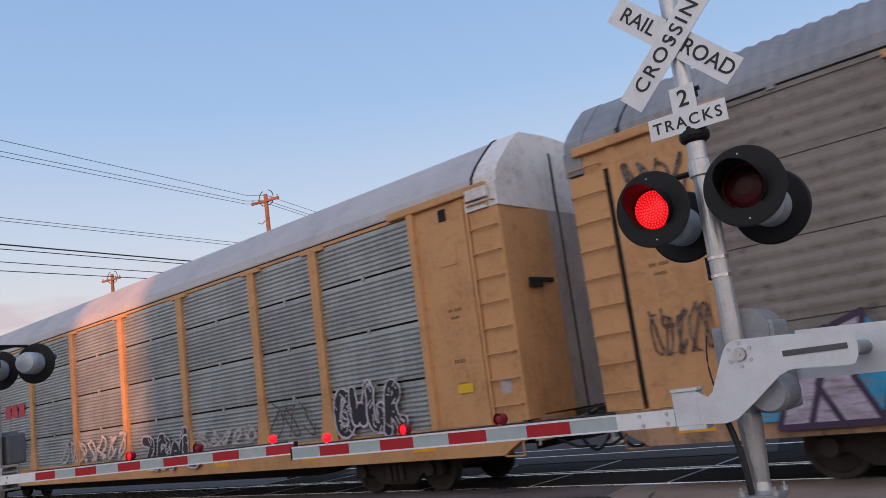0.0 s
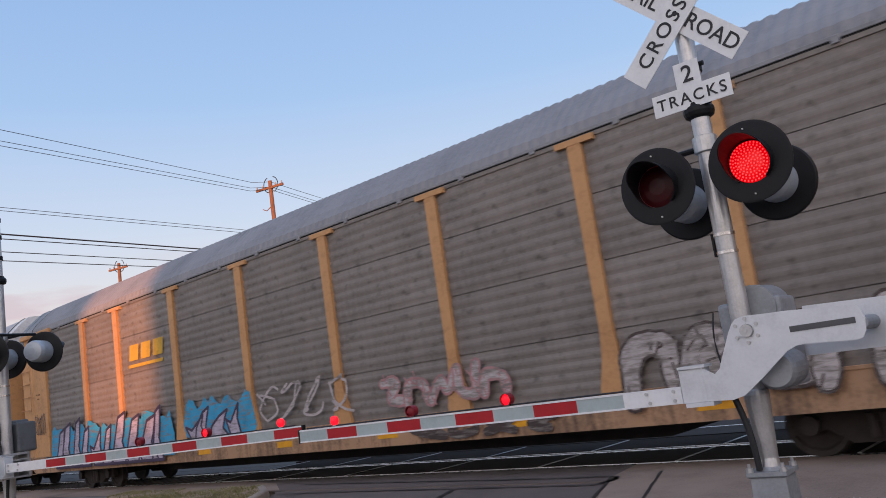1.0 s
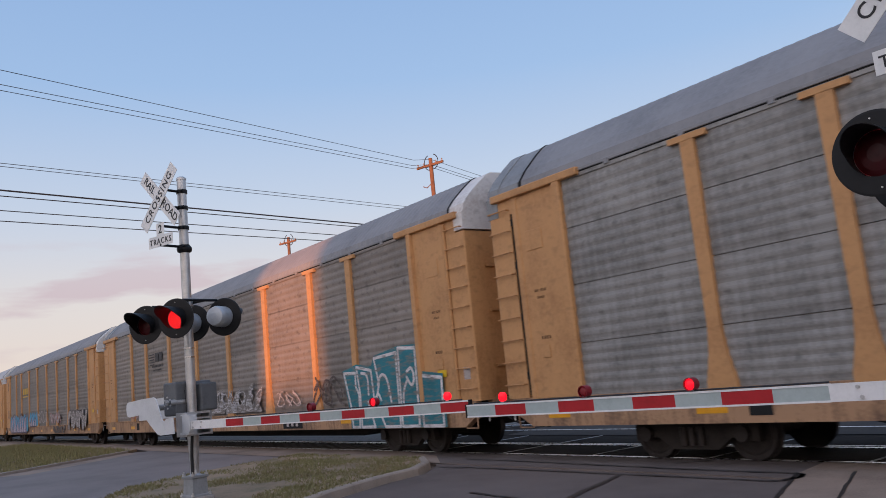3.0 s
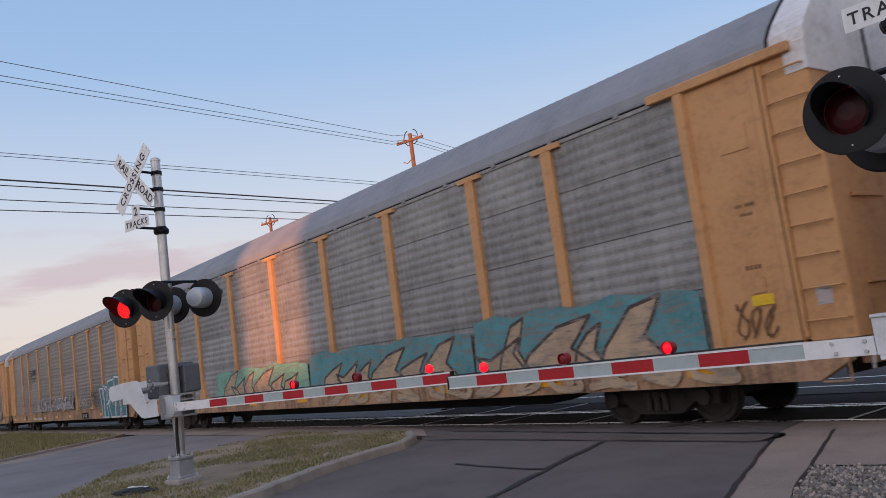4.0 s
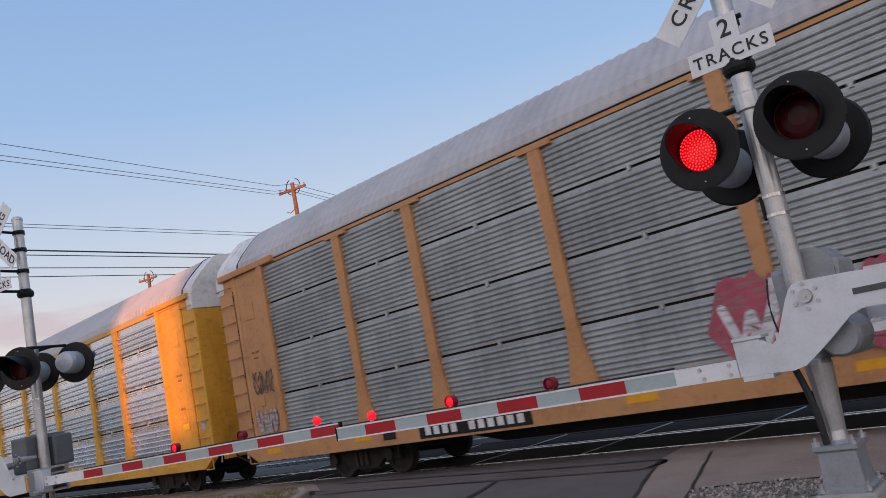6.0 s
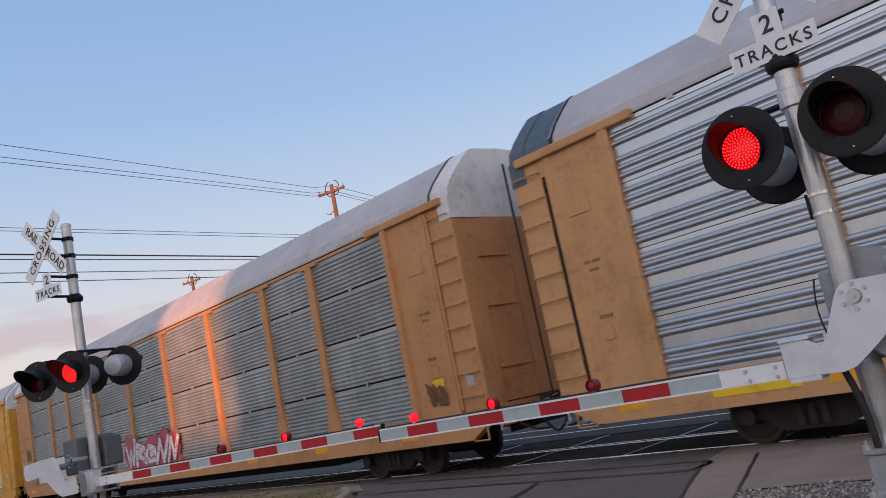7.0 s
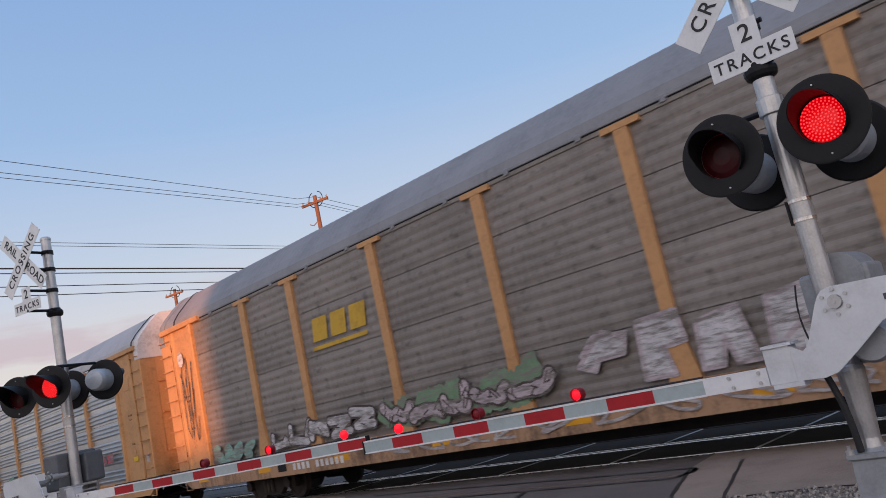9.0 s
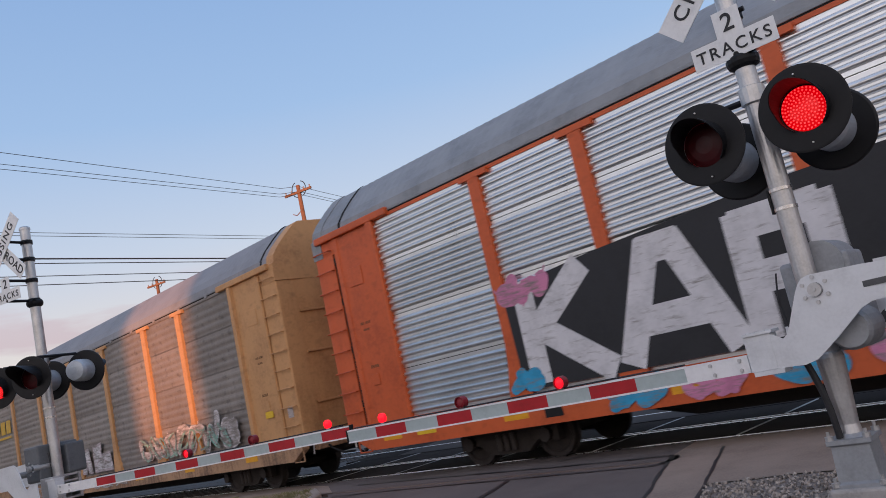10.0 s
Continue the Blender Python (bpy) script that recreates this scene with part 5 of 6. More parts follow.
        slabs(car, [[(x, 1.35), (x + .45, 1.72), (x + .95, 1.7), (x + .85, 1.42), (x + .4, 1.4), (x + .3, 1.25)],
                    [(x + 1.1, 1.0), (x + 1.15, 1.8), (x + 1.8, 1.84), (x + 1.85, 1.42), (x + 1.5, 1.38), (x + 1.6, 1.0)],
                    [(x + 2.0, 1.0), (x + 2.05, 1.62), (x + 2.65, 1.72), (x + 2.8, 1.0), (x + 2.5, 1.0), (x + 2.4, 1.35), (x + 2.3, 1.0)],
                    [(x + 3.0, 1.0), (x + 3.05, 1.72), (x + 3.7, 1.8), (x + 3.6, 1.45), (x + 4.3, 1.5), (x + 4.4, 1.0)]], FADED["white"], FADED["pinkish"], 0.07, inner=[[(x + .1, 1.5), (x + .5, 1.85), (x + .9, 1.6)], [(x + 3.2, 1.2), (x + 3.5, 1.4), (x + 4.1, 1.2)]])
        throw_up(car, 64, 6.2, 11.6, 0.95, 1.7, FADED["pale"], FADED["white"], None, 7, 0.2)
        scrawl(car, 68, 6.4, 11.4, 1.0, 1.65, FADED["mint"], 0.05, 9, y=-0.124)
        scrawl(car, 65, -13.25, -12.5, 1.6, 3.9, SP["brown"], 0.025, 3, y=-0.052)
        scrawl(car, 66, -11.9, -9.9, 0.95, 1.35, FADED["mint"], 0.16, 4)
        part("graffiti", flat_poly([(-13.02 + .16 * math.cos(a), 3.75 + .2 * math.sin(a)) for a in np.linspace(0, 6.283, 15)[:-1]], -0.085), SP["white"], car, "sprayed white disc")
        bars(car, -8.6, -6.6, 0.5, 0.64, WHITE, (4, 6), y=-0.0165)
        scrawl(car, 67, -5.5, 5.0, 0.5, 0.85, FADED["pale"], 0.05, 10, y=-0.018)
    elif k == 8:
        x = -9.35
        pts = [(x - .05, 0.96), (x - .1, 2.55), (x + 1.7, 2.72), (x + 4.2, 2.86), (x + 11.5, 2.95), (x + 11.8, 0.96)]
        part("graffiti", flat_poly(pts, -0.085), SP["black"], car, "black painted background")
        K = [((.12, 0), (.12, 1)), ((.1, .42), (.86, 1)), ((.26, .5), (.98, 0))]
        A = [((.08, 0), (.42, 1)), ((.92, 0), (.58, 1)), ((.34, .93), (.66, .93)), ((.25, .34), (.75, .34))]
        P = [((.12, 0), (.12, 1)), ((.05, .9), (.8, .9)), ((.05, .47), (.8, .47)), ((.78, .4), (.78, .98))]
        for sh, xx, w in ((K, x + .12, 1.6), (A, x + 1.8, 1.95), (P, x + 3.75, 1.5), (A, x + 5.5, 1.9), (K, x + 7.6, 1.6)):
            big_letter(car, sh, xx, 1.02, 1.6, w, 0.40, CHALK, -0.088)
        throw_up(car, 81, x - .2, x + .7, 2.3, 2.7, SP["pink"], SP["pink"], None, 2, 0.25)
        scrawl(car, 82, x - .3, x + .3, 1.0, 1.25, SP["blue"], 0.16, 2)
        for i, c in enumerate(("blue", "pink", "blue", "pink", "blue", "mint")):
            scrawl(car, 83 + i, x + 1.4 + 1.2 * i, x + 2.3 + 1.2 * i, 0.5, 0.85, SP[c], 0.16, 2, y=-0.032)
        part("notice_plate", bx(-12.2, -11.7, -0.02, -0.012, 0.55, 0.72), paint("notice_yellow", (0.7, 0.42, 0.02)), car)
    else:
        scrawl(car, 90 + k, -6, 6, 1.0, 1.5, SP["pale"], 0.06, 8)


def build_train():
    for k in range(-2, 10):
        SPECS[k]["smooth"] = k in (0, 3, 6, 7, 8)
        car = rail_car(SPECS[k])
        decorate(k, car)
        x = -6.7 + LENGTH * k - LENGTH / 2 + SHIFT.get(k, 0)
        car.matrix_basis = pose(x, SIDE, LIFT)
        TRAIN.append((car, x))


build_train()


# ---- crossing signals and gates ----
GALV = mat("galvanized_pole", (0.52, 0.51, 0.50), 0.42, 0.75, var=0.25, scale=5, fine=60, bump=0.08, streak=0.3)
ALU = mat("painted_aluminium", (0.66, 0.67, 0.68), 0.42, 0.25, var=0.14, scale=4, fine=50, bump=0.04, streak=0.15)
DARKBOX = mat("dark_grey_box", (0.13, 0.135, 0.14), 0.6, 0.2, var=0.25, scale=6, fine=40, bump=0.15)
CAST = mat("cast_grey_box", (0.30, 0.31, 0.32), 0.6, 0.3, var=0.25, scale=6, fine=40, bump=0.15)
LAMPBLACK = mat("lamp_black", (0.009, 0.009, 0.010), 0.5, spec=0.25, var=0.3, scale=8, bump=0.05)
LAMPBACK = mat("lamp_back_grey", (0.42, 0.45, 0.48), 0.45, 0.3, var=0.2, scale=8, bump=0.05)
SIGN = mat("sign_white", (0.72, 0.72, 0.71), 0.45, var=0.12, scale=6, fine=50, bump=0.02, streak=0.2)
INK = mat("sign_black", (0.012, 0.012, 0.014), 0.5, bump=0)
RED = mat("reflective_red", (0.40, 0.012, 0.018), 0.4, var=0.18, scale=8, bump=0.02)
SILVER = mat("reflective_silver", (0.38, 0.44, 0.43), 0.4, var=0.15, scale=8, bump=0.02)
TRIM = mat("arm_white", (0.74, 0.73, 0.72), 0.5, var=0.12, scale=8, bump=0.03)
LENSDARK = mat("dark_red_lens", (0.045, 0.003, 0.005), 0.4, var=0.3, scale=12, bump=0.0, spec=0.25)
LENSGLOW = mat("lit_red_lens", (0.30, 0.0, 0.0), 0.3, var=0.1, bump=0, emit=(1.0, 0.0, 0.006), power=0.62)
LED = mat("red_led", (0.5, 0.02, 0.01), 0.3, var=0.1, bump=0, emit=(1.0, 0.045, 0.05), power=1.4)
CABLE = mat("black_cable", (0.02, 0.02, 0.022), 0.6, var=0.3, bump=0.05)
CONC = mat("foundation_concrete", (0.34, 0.32, 0.30), 0.9, var=0.25, scale=5, fine=40, bump=0.3)
FLASH = []          # (part, pose, first lit phase, delay)
LAG = [0.0]


def bolt(parent, x, y, z, r=0.018, m=None):
    piece("bolt", "bolt", lambda: lathe([(0.0, -0.012), (0.010, -0.010), (0.014, 0.0), (0.014, 0.01), (0.0, 0.01)], 8, 'Y'), GALV, parent, pose(x, y, z))


def lamp_insert(parent, x, y, z, side, r=0.1635):
    """Made-up two-faced lamp: faces its glow to the road or away, for blinking."""
    core = new("lamp")
    core.parent = parent
    bm = lathe([(0.0, -0.04), (r * 0.6, -0.031), (r * 0.86, -0.014), (r * 0.955, -0.004)], 30, 'Y')
    for v in bm.verts:
        v.co.y = -abs(v.co.y)
    bmesh.ops.recalc_face_normals(bm, faces=bm.faces)
    part("lit_lens", bm, LENSGLOW, core, "glowing red lens")
    leds = bmesh.new()
    for ring in range(0, 8):
        n = 1 if ring == 0 else 5 * ring
        for i in range(n):
            a = 6.283 * i / n + ring * 0.3
            rr_ = r * 0.88 * ring / 7
            c = Vector((rr_ * math.cos(a), -0.047 + 0.028 * (ring / 7) ** 2, rr_ * math.sin(a)))
            leds.faces.new([leds.verts.new(c + Vector((0.0062 * math.cos(q), 0, 0.0062 * math.sin(q))) * (r / 0.15)) for q in (0, 1.05, 2.1, 3.14, 4.19, 5.24)])
    for f in leds.faces:
        f.normal_update()
        if f.normal.y > 0:
            f.normal_flip()
    part("led_dots", leds, LED, core, "bright red diode dots")
    # disc added to stop glow leaking round the turned lamp
    part("divider", lathe([(0.0, 0.0005), (r * 1.006, 0.0005), (r * 1.006, 0.003), (0.0, 0.003)], 30, 'Y'), LAMPBLACK, core)
    bm = lathe([(r, 0.004), (r * 0.75, 0.02), (r * 0.4, 0.032), (0.0, 0.036)], 30, 'Y')
    for v in bm.verts:
        v.co.y = abs(v.co.y)
    bmesh.ops.recalc_face_normals(bm, faces=bm.faces)
    part("dark_lens", bm, LENSDARK, core, "dark red back face that stands in for the unlit lens")
    core.matrix_basis = pose(x, y, z)
    FLASH.append((core, (x, y, z), side, LAG[0]))


def flasher(sig, x, y, z, back, turn, long=False):
    """One flashing light unit: round black background, hood, can and lamp."""
    unit = new("flashing_light")
    unit.parent = sig
    unit.matrix_basis = pose(x, y, z, 0, 0, turn + (180 if back else 0))
    piece("background", "bgd", lambda: lathe([(0.165, 0.0), (0.165, -0.012), (0.29, -0.012), (0.302, -0.004), (0.305, 0.012), (0.29, 0.014), (0.165, 0.014), (0.165, 0.0)], 44, 'Y'), LAMPBLACK, unit, label="round black background disc")
    piece("can", "can", can_bm, LAMPBACK, unit, label="grey lamp housing")
    piece("hood", "hood%d" % long, lambda: hood_bm(1.5 if long else 1.0), LAMPBLACK, unit, label="black visor hood")
    piece("latch", "lampbolt", lambda: tb((0, -0.03, 0.0), (0, 0.0, 0.0), 0.006, 8), GALV, unit, pose(0, 0, 0.245))
    piece("latch", "lampbolt", None, GALV, unit, pose(0.0, 0, -0.245))
    return unit


def can_bm():
    bm = lathe([(0.166, -0.01), (0.166, -0.02), (0.162, -0.22), (0.14, -0.285), (0.05, -0.30), (0.0, -0.30)], 36, 'Y')
    for v in bm.verts:
        v.co.y = abs(v.co.y)
    bmesh.ops.recalc_face_normals(bm, faces=bm.faces)
    return bm


def hood_bm(long=1.0):
    """Visor: a tube cut away below, longer at the top."""
    bm = bmesh.new()
    a_, n = [], 26
    for i in range(n + 1):
        a = radians(-55 + 290 * i / n)
        reach = 0.10 + 0.19 * max(0.0, math.sin(a)) ** 0.7 if math.sin(a) > 0 else 0.10 + 0.08 * math.sin(a)
        reach *= long
        a_.append([bm.verts.new((r * math.cos(a), y, r * math.sin(a))) for r, y in ((0.165, -0.01), (0.165, -0.01 - max(0.02, reach)), (0.172, -0.01 - max(0.02, reach)), (0.172, -0.01))])
    for A, B in zip(a_, a_[1:]):
        for i in range(3):
            bm.faces.new((A[i], B[i], B[i + 1], A[i + 1]))
    bmesh.ops.recalc_face_normals(bm, faces=bm.faces)
    return bm


def sign_blade(sig, words, angle, x, y, z, size):
    blade = part("sign_blade", put(bx(-0.61, 0.61, -0.003, 0.003, -0.114, 0.114), pose(x, y, z, 0, -angle, 0)), SIGN, sig, "white crossing sign blade")
    for w, off in words:
        bm = put(text_bm(w, size, space=1.22 if len(w) > 4 else 1.02, fat=0.0012), pose(off, -0.005, 0))
        part("lettering", put(bm, pose(x, y, z, 0, -angle, 0)), INK, blade.parent, "black letters")
    return blade


def stripes(sig, x0, direction, n, y, z, h, first, L):
    """A gate arm: striped boards with white edges; direction -1 runs to -x."""
    arm = new("gate_arm")
    arm.parent = sig
    a = x0
    for i in range(n):
        b = a + direction * L
        part("stripe", bx(*sorted((a, b)), y - 0.018, y + 0.018, z - h / 2, z + h / 2), RED if (i + first) % 2 else SILVER, arm, "red reflective stripe" if (i + first) % 2 else "silver reflective stripe")
        a = b
    for s in (-1, 1):
        part("edge_trim", bx(*sorted((x0, a)), y - 0.023, y + 0.023, z + s * (h / 2 + 0.005) - 0.007, z + s * (h / 2 + 0.005) + 0.007), TRIM, arm)
    return arm, a


def arm_light(sig, x, y, z, side):
    unit = new("arm_light")
    unit.parent = sig
    part("bracket", bx(x - 0.02, x + 0.02, y - 0.02, y + 0.02, z - 0.07, z - 0.045), CAST, unit)
    if side == "steady":
        bm = put(lathe([(0.0, -0.03), (0.03, -0.028), (0.047, -0.012), (0.047, 0.02), (0.0, 0.03)], 18, 'Y'), pose(x, y, z))
        part("lamp", bm, mat("lit_arm_lamp", (0.4, 0, 0), 0.3, bump=0, emit=(1.0, 0.006, 0.02), power=1.6), unit, "steady glowing red lamp")
        return
    # collar added to hide the lit face's edge when turned away
    part("collar", put(lathe([(0.049, -0.036), (0.054, -0.036), (0.054, 0.036), (0.049, 0.036), (0.049, -0.036)], 18, 'Y'), pose(x, y, z)), mat("unlit_arm_lens", (0.22, 0.012, 0.02), 0.35, var=0.2, bump=0), unit)
    # two-faced core; its turning stands in for switching on and off
    core = new("lamp")
    core.parent = unit
    for s, material, lab in ((-1, mat("lit_arm_lamp", (0.4, 0, 0), 0.3, bump=0, emit=(1.0, 0.006, 0.02), power=1.6), "glowing red lamp face"), (1, mat("unlit_arm_lens", (0.22, 0.012, 0.02), 0.35, var=0.2, bump=0), "dark red lamp face")):
        bm = lathe([(0.047, 0.0), (0.047, 0.015), (0.03, 0.03), (0.0, 0.033)], 18, 'Y')
        for v in bm.verts:
            v.co.y = s * (abs(v.co.y) + 0.001)
        bmesh.ops.recalc_face_normals(bm, faces=bm.faces)
        part("lamp_face", bm, material, core, lab)
    core.matrix_basis = pose(x, y, z)
    FLASH.append((core, (x, y, z), side, LAG[0]))


PLATE = [(-0.41, 1.21), (-0.23, 1.20), (-0.16, 1.155), (-0.115, 1.19), (-0.08, 1.27), (0.0, 1.44), (0.03, 1.49), (0.06, 1.52), (0.11, 1.535), (0.43, 1.525), (0.85, 1.495), (0.885, 1.465),
         (0.90, 1.40), (0.89, 1.32), (0.865, 1.275), (0.82, 1.265), (0.52, 1.285), (0.44, 1.28), (0.37, 1.25), (0.20, 1.11), (0.08, 1.02), (0.02, 0.98), (-0.06, 0.96), (-0.43, 0.975)]


def crossing_signal(m, s, label, mast_h, cross_z, sign_y, sign_z, arm_z, lamp_y, n, first, length, butt, lamp_turn=0, dz=0.0, mech_dz=0.0, front=False, sign_turn=0, lamp_x=(-0.38, 0.38), back_dz=-0.09):
    """Mast with signs, two pairs of flashing lights and a gate; s is +1 where the arm runs to -x, -1 where it runs to +x."""
    sig = thing("crossing_signal", m, label, "crossing signal", "crossing signals")
    # base
    part("foundation", bx(-0.2, 0.2, -0.2, 0.2, -0.6, 0.10 + dz, bevel=0.02), CONC, sig, "concrete foundation block")
    bm = lathe([(0.0, 0.10 + dz), (0.235, 0.10 + dz), (0.235, 0.125 + dz), (0.19, 0.14 + dz), (0.175, 0.37 + dz), (0.205, 0.385 + dz), (0.205, 0.415 + dz), (0.0, 0.415 + dz)], 4)
    part("junction_base", put(bm, Matrix.Rotation(radians(45), 4, 'Z')), CAST, sig, "cast grey junction box base")
    for a in range(4):
        piece("base_bolt", "basebolt", lambda: lathe([(0.028, 0), (0.028, 0.03), (0.012, 0.032), (0.012, 0.06), (0, 0.06)], 8), GALV, sig, pose(0.15 * (1 if a % 2 else -1), 0.15 * (1 if a // 2 else -1), 0.10 + dz + 0.012))
        piece("base_bolt", "basebolt", None, GALV, sig, pose(0.12 * (1 if a % 2 else -1), 0.12 * (1 if a // 2 else -1), 0.415 + dz))
    part("mast_socket", lathe([(0.10, 0.415 + dz), (0.072, 0.44 + dz), (0.064, 0.50 + dz), (0.094, 0.96), (0.086, 0.99), (0.076, 1.0)], 24), GALV, sig)
    part("mast", lathe([(0.075, 0.9), (0.073, mast_h - 0.03), (0.08, mast_h - 0.03), (0.08, mast_h), (0.06, mast_h + 0.02), (0, mast_h + 0.025)], 24), GALV, sig, "galvanized steel mast", smooth=False)
    # signs
    cz = sign_z + 0.69
    signs = new("sign_assembly")
    signs.parent = sig
    signs.matrix_basis = pose(0, 0, 0, 0, 0, sign_turn)
    sign_blade(signs, [("RAIL", -0.35), ("ROAD", 0.35)], -45, 0, sign_y + 0.012, cz, 0.172)
    sign_blade(signs, [("CROSSING", 0.0)], 45, 0, sign_y - 0.004, cz, 0.172)
    tk = part("track_count_sign", plate([(-0.315, -0.088), (0.315, -0.088), (0.315, 0.088), (0.10, 0.088), (0.10, 0.285), (-0.10, 0.285), (-0.10, 0.088), (-0.315, 0.088)], -0.003, 0.003), SIGN, signs, "white sign with the track count")
    tk.matrix_basis = pose(0, sign_y, sign_z)
    part("lettering", put(text_bm("TRACKS", 0.128, space=1.28, fat=0.0012), pose(0, sign_y - 0.005, sign_z - 0.005)), INK, signs, "black letters")
    part("lettering", put(text_bm("2", 0.19, fat=0.002), pose(0, sign_y - 0.005, sign_z + 0.18)), INK, signs, "black numeral")
    for z in (cz + 0.15, cz - 0.12, sign_z + 0.24, sign_z - 0.07):
        br = part("sign_bracket", tube(tube(tb((0, 0, z - 0.03), (0, 0, z + 0.03), 0.088, 16), (0, sign_y + 0.006, z), (0, -0.06, z), 0.022, 8), (0.07, -0.07, z), (0.13, -0.07, z), 0.02, 8), LAMPBLACK, signs)
    piece("sign_bolt", "signbolt", lambda: lathe([(0, -0.012), (0.02, -0.008), (0.022, 0), (0, 0.0)], 10, 'Y'), LAMPBLACK, signs, pose(0, sign_y - 0.006, sign_z - 0.07))
    piece("sign_bolt", "signbolt", None, LAMPBLACK, signs, pose(0, sign_y - 0.010, cz))
    part("mast_clamp", lathe([(0.075, sign_z - 0.17), (0.11, sign_z - 0.15), (0.12, sign_z - 0.12), (0.12, sign_z - 0.09), (0.10, sign_z - 0.06), (0.075, sign_z - 0.06)], 16), LAMPBLACK, sig, "black clamp under the sign")
    # lights
    lz = cross_z - (0.285 if front else 0.264)
    part("crossarm", tb((lamp_x[0], 0.085, cross_z), (lamp_x[1], 0.085, cross_z), 0.024, 10), LAMPBLACK, sig)
    part("crossarm_clamp", lathe([(0.075, cross_z - 0.07), (0.095, cross_z - 0.06), (0.095, cross_z + 0.06), (0.075, cross_z + 0.07)], 16), GALV, sig)
    for x in lamp_x:
        part("lamp_hanger", arc_tube(tb((x, lamp_y[0] + 0.12, cross_z), (x, lamp_y[1] - 0.12, cross_z), 0.022, 8), [(x, lamp_y[0] + 0.2, cross_z), (x, lamp_y[0] + 0.2, lz + 0.14)], 0.022), LAMPBLACK, sig)
        u = flasher(sig, x, lamp_y[0], lz, False, lamp_turn, front)
        lamp_insert(u, 0, 0.02, 0, "a" if x < 0 else "b")
        flasher(sig, x, lamp_y[1], lz + back_dz, True, lamp_turn, front)
    # mast bands
    for z in (cross_z - 0.72, cross_z - 0.86):
        part("mast_band", lathe([(0.074, z - 0.012), (0.082, z - 0.012), (0.082, z + 0.012), (0.074, z + 0.012)], 20), mat("band_steel", (0.6, 0.6, 0.6), 0.25, 1.0, bump=0), sig)
    part("band_plate", bx(-0.098, -0.084, -0.02, 0.02, cross_z - 0.88, cross_z - 0.70), LAMPBLACK, sig)
    # gate mechanism
    gate = new("gate_mechanism")
    gate.parent = sig
    q = mech_dz
    mir = (lambda o: [(x * s, z + q) for x, z in o])
    hy_ = (-0.22, 0.44) if front else (0.09, 0.5)
    hx_ = (-0.45, -0.10, 1.22, 1.74) if front else (-0.2, 0.28, 0.98, 1.66)
    part("housing", bx(hx_[0], hx_[1], *hy_, hx_[2] + q, hx_[3] + q, bevel=0.03), DARKBOX if front else CAST, gate, "grey gate motor housing")
    if not front:
        part("housing_lid", put(lathe([(0.0, -0.2), (0.17, -0.2), (0.17, 0.2), (0.0, 0.2)], 24, 'Y'), pose(0.08 * s, 0.28, 1.60 + q)), CAST, gate)
    if not front:
        part("drive_drum", put(lathe([(0.0, -0.2), (0.12, -0.2), (0.14, -0.16), (0.14, 0.16), (0.12, 0.2), (0.0, 0.2)], 24, 'Y'), pose(0.24 * s, -0.05, 1.13 + q)), CAST, gate)
    if front:
        part("housing", bx(-0.22, 0.06, 0.13, 0.44, 1.26, 1.70, bevel=0.03), DARKBOX, gate, "dark grey rear motor housing")
        frame_box = part("arm_bracket", box(box(bx(0.05, 0.32, -0.32, -0.28, 0.90, 1.26, bevel=0.006), 0.05, 0.32, 0.10, 0.14, 0.90, 1.26), 0.05, 0.09, -0.28, 0.10, 0.90, 1.26), GALV, gate, "galvanized arm bracket")
        for z in (0.92, 1.0, 1.08, 1.16, 1.24):
            piece("bracket_slat", "bracketslat", lambda: bx(0.09, 0.30, -0.28, 0.10, -0.012, 0.012), GALV, frame_box, pose(0, 0, z))
    part("shaft", put(tb((0, -0.36, 0), (0, 0.1, 0), 0.045, 16), pose(0.13 * s, 0, 1.43 + q)), GALV, gate)
    py = -0.26 if front else 0.0
    part("arm_plate", plate(mir(PLATE), -0.335 + py, -0.32 + py), ALU, gate, "bent silver arm support plate")
    if not front:
        part("arm_plate", plate(mir(PLATE), 0.52, 0.535), ALU, gate, "bent silver arm support plate")
    # no cut here: a thin dark strip on the plate imitates the slot's shade
    part("plate_slot", bx(*sorted((0.42 * s, 0.84 * s)), -0.3385, -0.335, 1.375 + q, 1.415 + q), mat("slot_shadow", (0.09, 0.09, 0.09), 0.7), gate)
    part("counterweight_arm", plate(mir([(0.42, 1.55), (1.75, 1.50), (1.75, 1.18), (0.40, 1.19)]), 0.10, 0.13), ALU, gate, "pale counterweight arm")
    if not front:
        part("counterweight", bx(*sorted((1.2 * s, 1.7 * s)), -0.25, 0.09, 1.12 + q, 1.56 + q, bevel=0.02), CAST, gate)
    part("weight_bolt", put(tb((0, -0.33, 0), (0, 0.1, 0), 0.05, 14), pose(0.86 * s, 0, 1.37 + q)), CAST, gate)
    bolt(gate, 0.13 * s, -0.36, 1.43 + q)
    part("pivot_nut", put(lathe([(0.0, -0.05), (0.03, -0.05), (0.034, -0.03), (0.05, -0.025), (0.05, 0.0), (0, 0)], 12, 'Y'), pose(0.13 * s, -0.335, 1.43 + q)), DARKBOX, gate)
    for i in range(6):
        bolt(gate, (0.13 + 0.085 * math.cos(1.05 * i + .5)) * s, -0.337, 1.43 + q + 0.085 * math.sin(1.05 * i + .5))
    # arm shoe and boards
    part("shoe", bx(*sorted((-0.43 * s, -0.24 * s)), -0.338, -0.2, 0.965 + q, 1.215 + q, bevel=0.006), ALU, gate, "white arm shoe")
